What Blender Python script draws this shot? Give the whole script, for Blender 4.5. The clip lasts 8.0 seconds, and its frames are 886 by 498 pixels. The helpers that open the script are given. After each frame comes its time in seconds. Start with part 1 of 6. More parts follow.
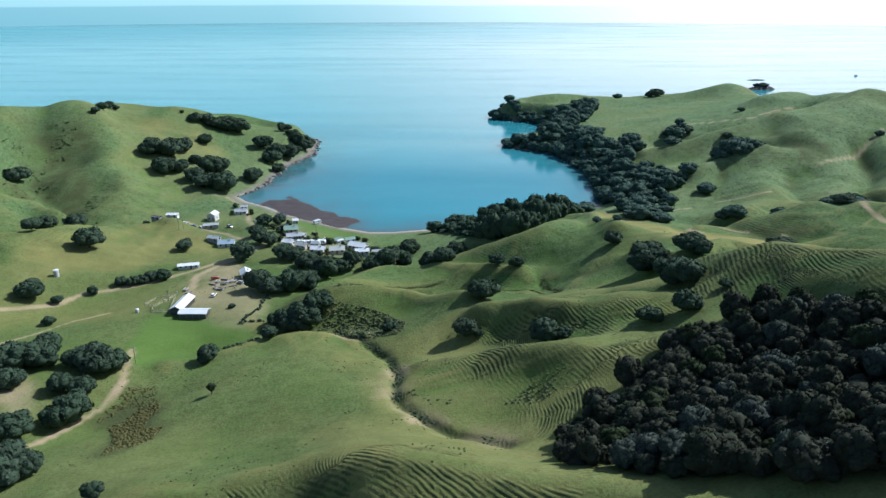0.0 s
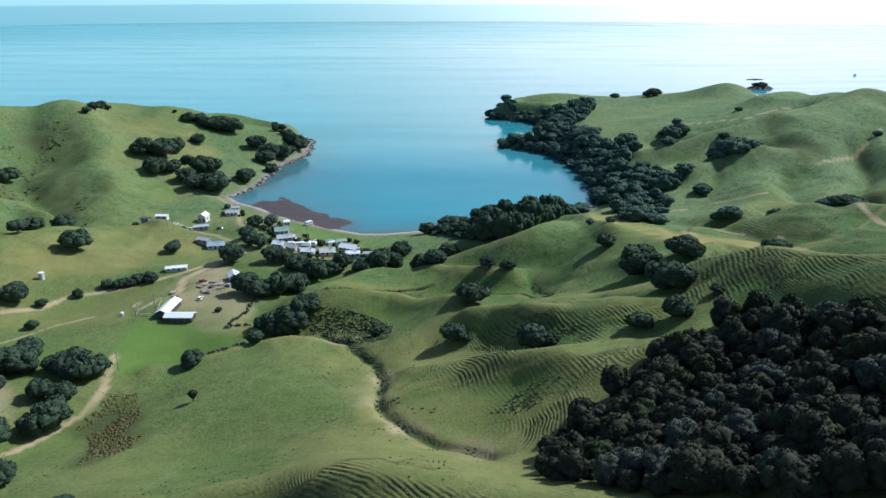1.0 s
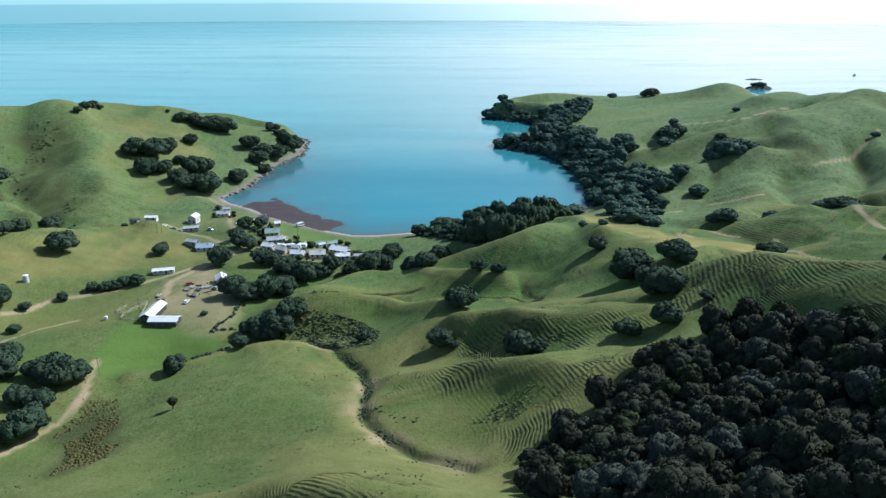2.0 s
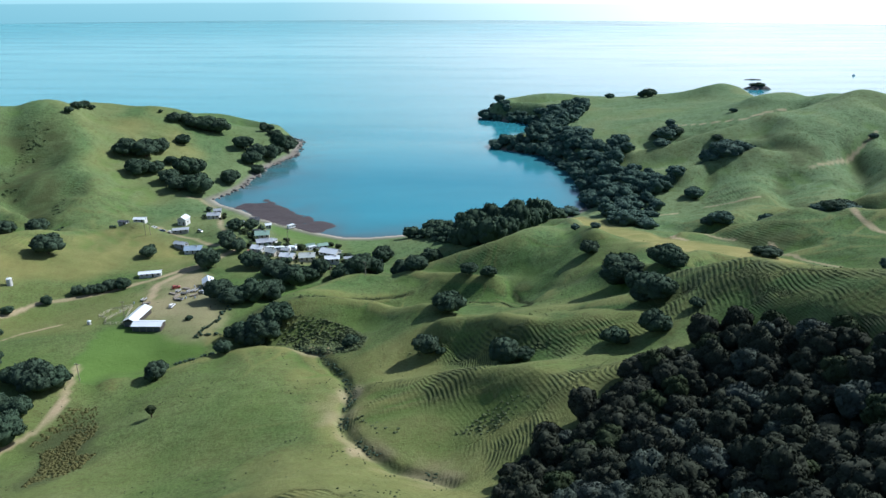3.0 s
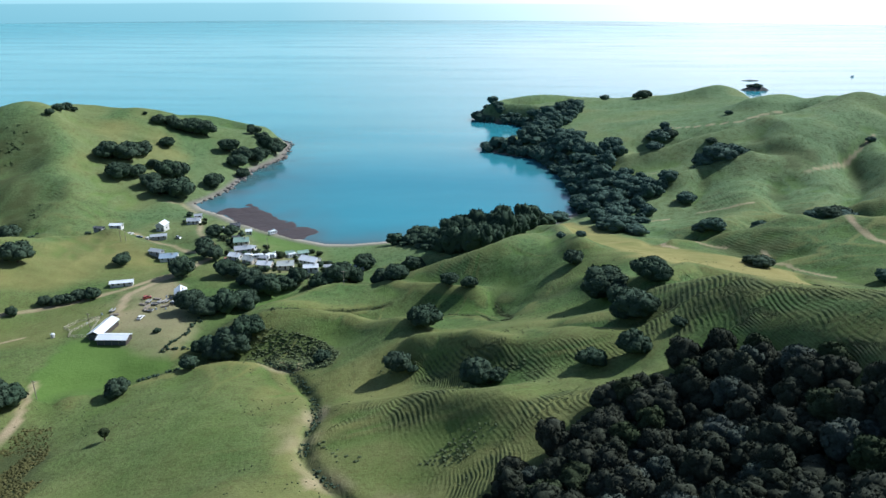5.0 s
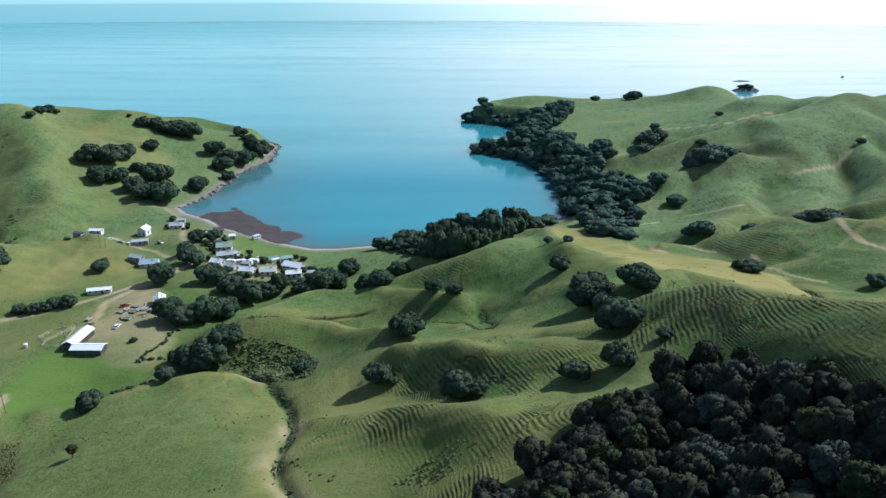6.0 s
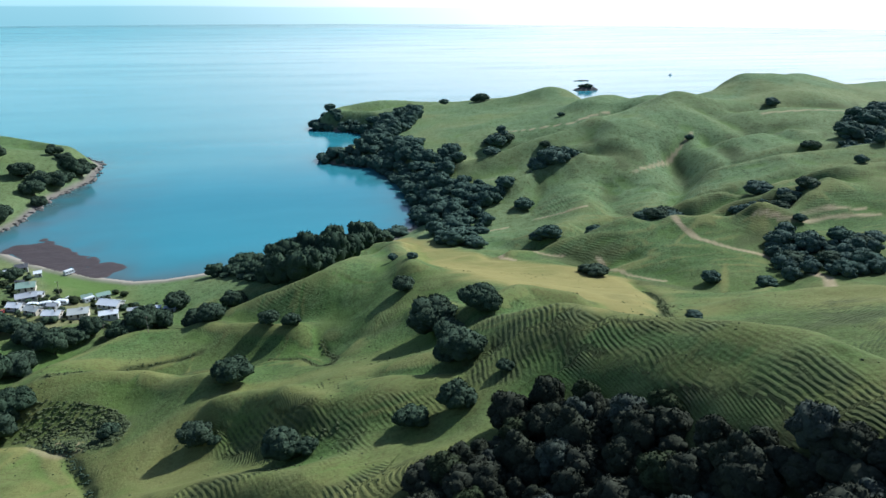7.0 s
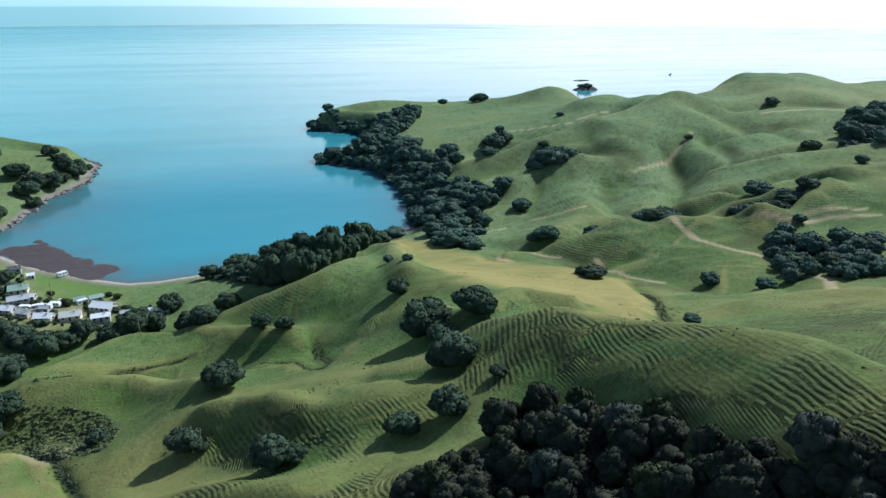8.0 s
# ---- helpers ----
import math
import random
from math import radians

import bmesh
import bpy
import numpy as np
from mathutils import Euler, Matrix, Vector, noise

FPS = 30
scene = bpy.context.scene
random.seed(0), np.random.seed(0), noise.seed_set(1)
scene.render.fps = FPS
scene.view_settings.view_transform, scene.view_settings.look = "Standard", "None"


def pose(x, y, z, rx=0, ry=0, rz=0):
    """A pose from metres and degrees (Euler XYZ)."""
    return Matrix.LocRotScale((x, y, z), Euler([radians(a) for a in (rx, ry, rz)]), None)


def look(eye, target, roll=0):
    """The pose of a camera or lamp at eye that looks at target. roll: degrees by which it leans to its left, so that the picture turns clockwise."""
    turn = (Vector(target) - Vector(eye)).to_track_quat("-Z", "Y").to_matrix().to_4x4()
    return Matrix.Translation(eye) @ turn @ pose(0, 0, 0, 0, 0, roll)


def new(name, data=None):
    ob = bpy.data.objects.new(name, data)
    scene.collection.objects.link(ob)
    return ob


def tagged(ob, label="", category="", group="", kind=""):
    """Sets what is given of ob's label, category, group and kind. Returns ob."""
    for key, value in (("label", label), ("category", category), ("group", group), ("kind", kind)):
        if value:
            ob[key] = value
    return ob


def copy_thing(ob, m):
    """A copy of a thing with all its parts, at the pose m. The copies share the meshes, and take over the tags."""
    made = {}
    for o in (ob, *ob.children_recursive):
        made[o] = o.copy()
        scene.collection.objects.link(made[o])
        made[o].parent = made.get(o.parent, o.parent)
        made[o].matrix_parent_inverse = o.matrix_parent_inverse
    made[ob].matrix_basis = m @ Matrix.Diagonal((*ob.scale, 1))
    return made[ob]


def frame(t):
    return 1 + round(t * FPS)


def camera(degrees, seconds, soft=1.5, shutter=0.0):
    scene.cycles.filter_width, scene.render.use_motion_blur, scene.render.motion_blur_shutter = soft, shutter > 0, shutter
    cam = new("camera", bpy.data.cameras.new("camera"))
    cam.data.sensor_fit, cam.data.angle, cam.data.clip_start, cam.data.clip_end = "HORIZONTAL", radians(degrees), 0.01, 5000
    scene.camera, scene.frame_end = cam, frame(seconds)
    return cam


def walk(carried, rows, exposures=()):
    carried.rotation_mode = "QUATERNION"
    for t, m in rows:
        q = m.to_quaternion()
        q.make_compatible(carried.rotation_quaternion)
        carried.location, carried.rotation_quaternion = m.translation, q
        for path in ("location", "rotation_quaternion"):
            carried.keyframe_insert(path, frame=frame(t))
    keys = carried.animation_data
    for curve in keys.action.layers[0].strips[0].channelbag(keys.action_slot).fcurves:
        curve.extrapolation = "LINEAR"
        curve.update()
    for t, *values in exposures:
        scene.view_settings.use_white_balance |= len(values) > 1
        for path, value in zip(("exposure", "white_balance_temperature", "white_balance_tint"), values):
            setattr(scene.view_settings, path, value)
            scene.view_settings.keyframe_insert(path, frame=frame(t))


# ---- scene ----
cam = camera(65.52, 8.0, soft=1.5)
PATH = [  # seconds, eye, target, roll
    (0.0, (1.22, 1.65, 141.54), (0.28, 95.63, 107.38), -0.08),
    (0.5, (3.33, 4.35, 141.49), (2.42, 98.30, 107.26), -0.08),
    (1.0, (5.60, 6.84, 141.41), (4.69, 100.78, 107.13), -0.06),
    (1.5, (7.96, 9.36, 141.34), (7.04, 103.28, 107.00), -0.04),
    (3.0, (15.12, 17.30, 141.24), (14.19, 111.19, 106.83), 0.06),
    (3.5, (17.41, 19.95, 141.14), (16.46, 113.83, 106.71), 0.06),
    (4.0, (19.52, 22.71, 141.13), (18.59, 116.59, 106.72), 0.09),
    (4.5, (21.65, 25.97, 141.16), (20.72, 119.86, 106.75), 0.10),
    (6.0, (27.91, 36.36, 141.37), (27.97, 130.27, 107.01), 0.10),
    (6.1, (28.15, 36.87, 141.33), (32.73, 130.67, 106.95), 0.09),
    (6.2, (28.40, 37.39, 141.29), (36.72, 130.92, 106.90), 0.08),
    (6.3, (28.74, 38.10, 141.23), (42.48, 130.98, 106.82), 0.07),
    (6.4, (29.28, 39.23, 141.14), (46.17, 131.58, 106.72), 0.06),
    (6.5, (30.37, 41.47, 140.96), (49.10, 133.47, 106.53), 0.06),
    (6.6, (32.57, 44.67, 141.03), (51.38, 136.69, 106.70), 0.09),
    (6.7, (34.77, 47.86, 141.10), (53.65, 139.90, 106.87), 0.12),
    (6.8, (36.98, 51.05, 141.17), (55.92, 143.12, 107.03), 0.15),
    (6.9, (39.18, 54.25, 141.24), (58.20, 146.33, 107.20), 0.18),
    (7.0, (41.38, 57.44, 141.31), (60.47, 149.55, 107.37), 0.21),
    (7.1, (42.59, 58.84, 141.08), (61.57, 150.97, 107.15), 0.14),
    (7.2, (43.19, 59.53, 140.97), (62.12, 151.68, 107.03), 0.10),
    (7.3, (43.57, 59.97, 140.90), (62.47, 152.12, 106.96), 0.08),
    (7.5, (43.90, 60.35, 140.84), (62.76, 152.50, 106.90), 0.06),
    (8.0, (44.08, 60.51, 140.78), (63.10, 152.63, 106.84), 0.13),
]
EXPOSURES = [(0.0, 0.32, 5880, 8), (8.0, 0.32, 5880, 8)]
walk(cam, [(t, look(eye, target, roll)) for t, eye, target, roll in PATH], EXPOSURES)

# ---- daylight ----
SUN_FROM, SUN_UP = 61.0, 42.0          # degrees clockwise from +y, degrees above the horizon
world = bpy.data.worlds.new("daylight")
scene.world = world
world.use_nodes = True
wn, wl = world.node_tree.nodes, world.node_tree.links
sky = wn.new("ShaderNodeTexSky")
sky.sky_type, sky.sun_disc = "NISHITA", False
sky.sun_elevation, sky.sun_rotation = radians(SUN_UP), radians(SUN_FROM)
sky.altitude, sky.air_density, sky.dust_density, sky.ozone_density = 50, 1.0, 1.6, 2.0
wn["Background"].inputs["Strength"].default_value = 0.104
wl.new(sky.outputs[0], wn["Background"].inputs["Color"])

lamp = bpy.data.lights.new("sun", "SUN")
lamp.energy, lamp.angle, lamp.color = 5.0, radians(0.6), (1.0, 0.98, 0.94)
sun = new("sun", lamp)
sun_way = Vector((math.sin(radians(SUN_FROM)) * math.cos(radians(SUN_UP)), math.cos(radians(SUN_FROM)) * math.cos(radians(SUN_UP)), math.sin(radians(SUN_UP))))
sun.matrix_world = look(sun_way * 500, (0, 0, 0))

# ---- materials ----
def material(name, rough=0.8, spec=0.3, metal=0.0):
    m = bpy.data.materials.new(name)
    m.use_nodes = True
    t = m.node_tree
    b = t.nodes["Principled BSDF"]
    b.inputs["Roughness"].default_value, b.inputs["Metallic"].default_value = rough, metal
    b.inputs["Specular IOR Level"].default_value = spec
    return m, t.nodes, t.links, b


def noise_node(n, l, scale, detail=4.0, coord=None, rough=0.6):
    k = n.new("ShaderNodeTexNoise")
    k.inputs["Scale"].default_value, k.inputs["Detail"].default_value, k.inputs["Roughness"].default_value = scale, detail, rough
    if coord is not None:
        l.new(coord, k.inputs["Vector"])
    return k


def ramp(n, l, fac, stops):
    k = n.new("ShaderNodeValToRGB")
    e = k.color_ramp.elements
    while len(e) < len(stops):
        e.new(0.5)
    for s, (pos, col) in zip(e, stops):
        s.position, s.color = pos, (*col, 1) if len(col) == 3 else col
    l.new(fac, k.inputs["Fac"])
    return k


def mix(n, l, fac, a, b, how="MIX"):
    k = n.new("ShaderNodeMix")
    k.data_type, k.blend_type = "RGBA", how
    for sock, v in ((k.inputs[0], fac), (k.inputs[6], a), (k.inputs[7], b)):
        if hasattr(v, "links"):
            l.new(v, sock)
        elif isinstance(v, (int, float)):
            sock.default_value = v
        else:
            sock.default_value = (*v, 1)
    return k.outputs[2]


def math_node(n, l, how, a, b=0.0):
    k = n.new("ShaderNodeMath")
    k.operation = how
    for sock, v in zip(k.inputs, (a, b)):
        if hasattr(v, "links"):
            l.new(v, sock)
        else:
            sock.default_value = v
    return k.outputs[0]


def bump(n, l, b, height, strength, distance):
    k = n.new("ShaderNodeBump")
    k.inputs["Strength"].default_value, k.inputs["Distance"].default_value = strength, distance
    l.new(height, k.inputs["Height"])
    l.new(k.outputs[0], b.inputs["Normal"])
    return k


def plain(name, colour, rough=0.7, spec=0.3, metal=0.0, vary=0.15, size=1.5, relief=0.0):
    """A surface of one paint or stuff, with stains at two scales and a shift from thing to thing."""
    m, n, l, b = material(name, rough, spec, metal)
    pos = n.new("ShaderNodeTexCoord").outputs["Object"]
    big, small = noise_node(n, l, 1.0 / size, 3, pos), noise_node(n, l, 9.0 / size, 3, pos)
    dark = tuple(c * (1 - 1.6 * vary) for c in colour)
    light = tuple(min(1, c * (1 + vary)) for c in colour)
    c1 = mix(n, l, big.outputs["Fac"], dark, light)
    c2 = mix(n, l, 0.35, c1, ramp(n, l, small.outputs["Fac"], [(0.3, dark), (0.7, light)]).outputs[0])
    rnd = n.new("ShaderNodeObjectInfo").outputs["Random"]
    c3 = mix(n, l, math_node(n, l, "MULTIPLY", rnd, vary * 1.5), c2, dark)
    l.new(c3, b.inputs["Base Color"])
    if relief:
        bump(n, l, b, small.outputs["Fac"], 0.6, relief)
    return m


def ground_material():
    m, n, l, b = material("pasture", 0.95, 0.1)
    pos = n.new("ShaderNodeNewGeometry").outputs["Position"]
    cover = n.new("ShaderNodeAttribute")
    cover.attribute_name = "cover"
    rgb = n.new("ShaderNodeSeparateColor")
    l.new(cover.outputs["Color"], rgb.inputs[0])
    wear = n.new("ShaderNodeAttribute")
    wear.attribute_name = "wear"
    wrgb = n.new("ShaderNodeSeparateColor")
    l.new(wear.outputs["Color"], wrgb.inputs[0])
    broad, mid, fine = noise_node(n, l, 0.012, 4, pos), noise_node(n, l, 0.10, 5, pos, 0.65), noise_node(n, l, 1.1, 5, pos, 0.7)
    base = mix(n, l, ramp(n, l, broad.outputs["Fac"], [(0.35, (0, 0, 0)), (0.65, (1, 1, 1))]).outputs[0], (0.050, 0.096, 0.027), (0.073, 0.122, 0.039))
    base = mix(n, l, ramp(n, l, mid.outputs["Fac"], [(0.42, (0, 0, 0)), (0.70, (0.75, 0.75, 0.75))]).outputs[0], base, (0.092, 0.138, 0.054))
    # distant pasture paler and bluer: haze put into the grass colour
    haze_tint = n.new("ShaderNodeAttribute")
    haze_tint.attribute_name = "haze_tint"
    base = mix(n, l, haze_tint.outputs["Fac"], base, mix(n, l, mid.outputs["Fac"], (0.092, 0.160, 0.070), (0.150, 0.208, 0.112)))
    patch = noise_node(n, l, 0.30, 4, pos, 0.7)
    base = mix(n, l, ramp(n, l, patch.outputs["Fac"], [(0.50, (0, 0, 0)), (0.66, (0.85, 0.85, 0.85))]).outputs[0], base, (0.048, 0.074, 0.024))
    tuft = ramp(n, l, fine.outputs["Fac"], [(0.38, (0.42, 0.46, 0.38)), (0.52, (1, 1, 1)), (0.72, (1.25, 1.2, 1.0))])
    base = mix(n, l, 0.8, base, tuft.outputs[0], "MULTIPLY")
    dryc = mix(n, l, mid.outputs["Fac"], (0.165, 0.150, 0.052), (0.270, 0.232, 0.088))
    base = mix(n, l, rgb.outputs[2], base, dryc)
    lush = mix(n, l, fine.outputs["Fac"], (0.068, 0.122, 0.026), (0.096, 0.155, 0.038))
    base = mix(n, l, rgb.outputs[1], base, lush)
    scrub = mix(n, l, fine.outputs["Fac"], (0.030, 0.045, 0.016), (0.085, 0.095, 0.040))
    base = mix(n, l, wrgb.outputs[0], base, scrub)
    dirt = mix(n, l, fine.outputs["Fac"], (0.25, 0.19, 0.115), (0.42, 0.335, 0.225))
    base = mix(n, l, rgb.outputs[0], base, dirt)
    sand = mix(n, l, fine.outputs["Fac"], (0.26, 0.225, 0.185), (0.38, 0.34, 0.29))
    base = mix(n, l, wrgb.outputs[1], base, sand)
    rock = mix(n, l, mid.outputs["Fac"], (0.085, 0.076, 0.066), (0.25, 0.23, 0.20))
    base = mix(n, l, wrgb.outputs[2], base, rock)
    l.new(base, b.inputs["Base Color"])
    trod = n.new("ShaderNodeAttribute")
    trod.attribute_name = "trod"
    rows = n.new("ShaderNodeAttribute")
    rows.attribute_name = "rows"
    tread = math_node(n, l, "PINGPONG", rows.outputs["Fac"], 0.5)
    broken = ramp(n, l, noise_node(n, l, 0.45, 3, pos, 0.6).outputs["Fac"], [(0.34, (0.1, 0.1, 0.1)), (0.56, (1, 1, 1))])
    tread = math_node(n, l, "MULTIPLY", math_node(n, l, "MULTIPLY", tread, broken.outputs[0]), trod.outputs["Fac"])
    # dark risers: rank growth, and their shade put into the colour
    riser_shade = math_node(n, l, "MULTIPLY", ramp(n, l, tread, [(0.05, (0, 0, 0)), (0.34, (1, 1, 1))]).outputs[0], 0.72)
    base = mix(n, l, riser_shade, base, mix(n, l, fine.outputs["Fac"], (0.022, 0.036, 0.014), (0.045, 0.062, 0.024)))
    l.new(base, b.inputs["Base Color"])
    hgt = math_node(n, l, "ADD", math_node(n, l, "MULTIPLY", fine.outputs["Fac"], 0.5), mid.outputs["Fac"])
    hgt = math_node(n, l, "ADD", hgt, math_node(n, l, "MULTIPLY", tread, 1.7))
    bump(n, l, b, hgt, 0.75, 0.6)
    return m


def water_material():
    m, n, l, b = material("sea_water", 0.06, 0.5)
    b.inputs["IOR"].default_value = 1.33
    pos = n.new("ShaderNodeNewGeometry").outputs["Position"]
    stretch = n.new("ShaderNodeVectorMath")
    stretch.operation = "MULTIPLY"
    stretch.inputs[1].default_value = (0.35, 1.0, 1.0)
    l.new(pos, stretch.inputs[0])
    shallow = n.new("ShaderNodeAttribute")
    shallow.attribute_name = "shallow"
    swell, chop, drift = noise_node(n, l, 0.25, 4, stretch.outputs[0]), noise_node(n, l, 1.4, 3, pos), noise_node(n, l, 0.010, 4, stretch.outputs[0])
    deep = mix(n, l, ramp(n, l, drift.outputs["Fac"], [(0.35, (0, 0, 0)), (0.7, (1, 1, 1))]).outputs[0], (0.024, 0.185, 0.230), (0.036, 0.220, 0.270))
    col = mix(n, l, shallow.outputs["Fac"], deep, (0.080, 0.088, 0.080))
    l.new(col, b.inputs["Base Color"])
    far = n.new("ShaderNodeVectorMath")
    far.operation = "MULTIPLY"
    far.inputs[1].default_value = (0.0016, 0.011, 1.0)
    l.new(pos, far.inputs[0])
    lane = noise_node(n, l, 1.0, 6, far.outputs[0], 0.7)
    slick = ramp(n, l, lane.outputs["Fac"], [(0.40, (0.16, 0.16, 0.16)), (0.56, (0.07, 0.07, 0.07)), (0.66, (0.02, 0.02, 0.02))])
    l.new(slick.outputs[0], b.inputs["Roughness"])
    hgt = math_node(n, l, "ADD", swell.outputs["Fac"], math_node(n, l, "MULTIPLY", chop.outputs["Fac"], 0.25))
    bump(n, l, b, hgt, 0.10, 0.5)
    return m


def leaf_material(name, dark, light):
    m, n, l, b = material(name, 0.85, 0.06)
    pos = n.new("ShaderNodeTexCoord").outputs["Object"]
    geo = n.new("ShaderNodeNewGeometry")
    clump = noise_node(n, l, 0.25, 3, geo.outputs["Position"])
    rnd = n.new("ShaderNodeObjectInfo").outputs["Random"]
    f = math_node(n, l, "ADD", math_node(n, l, "MULTIPLY", clump.outputs["Fac"], 0.7), math_node(n, l, "MULTIPLY", geo.outputs["Random Per Island"], 0.35))
    c = mix(n, l, f, dark, light)
    c = mix(n, l, math_node(n, l, "MULTIPLY", rnd, 0.45), c, (light[0] * 0.95, light[1] * 0.85, light[2] * 1.0))
    l.new(c, b.inputs["Base Color"])
    fine = noise_node(n, l, 2.4, 5, geo.outputs["Position"], 0.75)
    c2 = mix(n, l, 0.75, c, ramp(n, l, fine.outputs["Fac"], [(0.32, (0.5, 0.5, 0.5)), (0.66, (1.25, 1.25, 1.25))]).outputs[0], "MULTIPLY")
    l.new(c2, b.inputs["Base Color"])
    bump(n, l, b, fine.outputs["Fac"], 0.6, 0.35)
    return m


PASTURE, WATER = ground_material(), water_material()
LEAVES = leaf_material("dark_evergreen_leaves", (0.017, 0.035, 0.023), (0.058, 0.090, 0.054))
# browner forest leaves, also darkened: the slope's shade put into their colour
LEAVES_FOREST = leaf_material("shaded_forest_leaves", (0.012, 0.018, 0.011), (0.044, 0.052, 0.034))
LEAVES_GREY = leaf_material("grey_green_leaves", (0.024, 0.036, 0.029), (0.068, 0.086, 0.066))
# evergreen leaves of distant trees, lighter and bluer: haze put into their colour
LEAVES_HAZE = leaf_material("hazed_evergreen_leaves", (0.021, 0.048, 0.038), (0.070, 0.116, 0.084))
LEAVES_GREEN = leaf_material("fresh_leaves", (0.013, 0.024, 0.010), (0.042, 0.058, 0.027))
BARK = plain("bark", (0.10, 0.075, 0.055), 0.9, 0.1, vary=0.3, size=0.6)
WHITE_IRON = plain("white_iron_roof", (0.62, 0.66, 0.69), 0.45, 0.4, vary=0.08, size=4)
GREY_IRON = plain("grey_iron_roof", (0.33, 0.36, 0.39), 0.5, 0.4, vary=0.15, size=4)
PALE_IRON = plain("pale_grey_iron_roof", (0.40, 0.43, 0.41), 0.5, 0.4, vary=0.15, size=4)
BLUE_IRON = plain("blue_grey_iron_roof", (0.26, 0.34, 0.42), 0.5, 0.4, vary=0.12, size=4)
GREEN_IRON = plain("green_iron_roof", (0.20, 0.30, 0.25), 0.5, 0.4, vary=0.12, size=4)
DARK_IRON = plain("dark_iron_roof", (0.085, 0.09, 0.10), 0.5, 0.4, vary=0.15, size=4)
WHITE_BOARD = plain("white_weatherboard", (0.52, 0.52, 0.50), 0.6, 0.3, vary=0.08)
CREAM_BOARD = plain("cream_weatherboard", (0.55, 0.50, 0.42), 0.65, 0.3, vary=0.10)
GREY_BOARD = plain("grey_weatherboard", (0.30, 0.31, 0.31), 0.7, 0.3, vary=0.12)
DARK_BOARD = plain("dark_stained_boards", (0.07, 0.06, 0.052), 0.8, 0.2, vary=0.2)
TIMBER = plain("weathered_timber", (0.27, 0.235, 0.19), 0.85, 0.15, vary=0.25, size=0.8)
CONCRETE = plain("pale_concrete", (0.46, 0.44, 0.41), 0.85, 0.2, vary=0.12, size=2)
GLASS, _gn, _gl, _gb = material("window_glass", 0.06, 0.5)
_gb.inputs["Base Color"].default_value = (0.02, 0.026, 0.03, 1)
RUBBER = plain("black_rubber", (0.02, 0.02, 0.02), 0.8, 0.2)
LEAVES_REED = leaf_material("brown_green_rushes", (0.055, 0.060, 0.020), (0.120, 0.112, 0.042))
LEAVES_SCRUB = leaf_material("olive_scrub_leaves", (0.034, 0.054, 0.022), (0.088, 0.114, 0.052))
MUDSTONE = plain("wet_brown_mudstone", (0.058, 0.042, 0.040), 0.6, 0.4, vary=0.35, size=3.0, relief=0.12)
# ---- the lie of the land ----
SHORE = [(-600, 860), (-420, 800), (-330, 778), (-255, 775), (-198, 772), (-158, 752), (-137, 722), (-133, 690), (-131, 652), (-138, 630), (-145, 609),
         (-146, 578), (-147, 547), (-153, 522), (-160, 507), (-150, 494), (-132, 481), (-113, 462), (-92, 447),
         (-71, 433), (-51, 423), (-35, 423), (-15, 428), (10, 436), (35, 446), (62, 452), (92, 466),
         (114, 492), (117, 540), (120, 582), (113, 620), (102, 662), (78, 676), (60, 690), (57, 708),
         (62, 722), (84, 728), (98, 752), (115, 815), (105, 840), (80, 852), (58, 866), (52, 890),
         (80, 930), (150, 985), (230, 1030), (300, 1000), (380, 950), (470, 950), (560, 935), (680, 950), (900, 1100)]
HILLS_A = [  # centre x, y, height, long and short radius, turn
    (-480, 0, 20.9, 260, 260, 0), (-102, 42, 10.6, 150, 70, 150), (-18, 105, 18.1, 80, 35, 150),
    (-18, 0, 14.6, 150, 70, 150), (78, 90, 5.9, 45, 22, 150), (234, 84, -14.4, 150, 70, 60),
    (300, 0, 145.8, 260, 260, 0), (-120, 198, -6.9, 45, 22, 60), (-66, 162, -3.1, 45, 22, 150),
    (-48, 198, 2.7, 45, 22, 150), (-12, 144, 2.1, 26, 16, 120), (-12, 216, -2, 26, 16, 150),
    (-12, 126, 4.4, 45, 22, 120), (6, 162, -1.9, 26, 16, 0), (6, 180, 2, 26, 16, 30),
]
HILLS_B = [  # centre x, y, height, long and short radius, turn
    (24, 144, -1.9, 26, 16, 120), (42, 180, 6.2, 30, 30, 0), (42, 216, 4.5, 45, 22, 120),
    (42, 144, 2.4, 26, 16, 90), (60, 216, 3.8, 26, 16, 120), (78, 216, 9.5, 45, 22, 150),
    (78, 180, 4.2, 26, 16, 60), (78, 162, 1.6, 26, 16, 0), (96, 216, 4.9, 26, 16, 90),
    (114, 162, 5, 26, 16, 120), (114, 180, 7.7, 26, 16, 120), (114, 126, 4.7, 26, 16, 60),
    (114, 198, 4.1, 26, 16, 120), (132, 126, 2.5, 26, 16, 120), (132, 162, 4.9, 26, 16, 60),
]
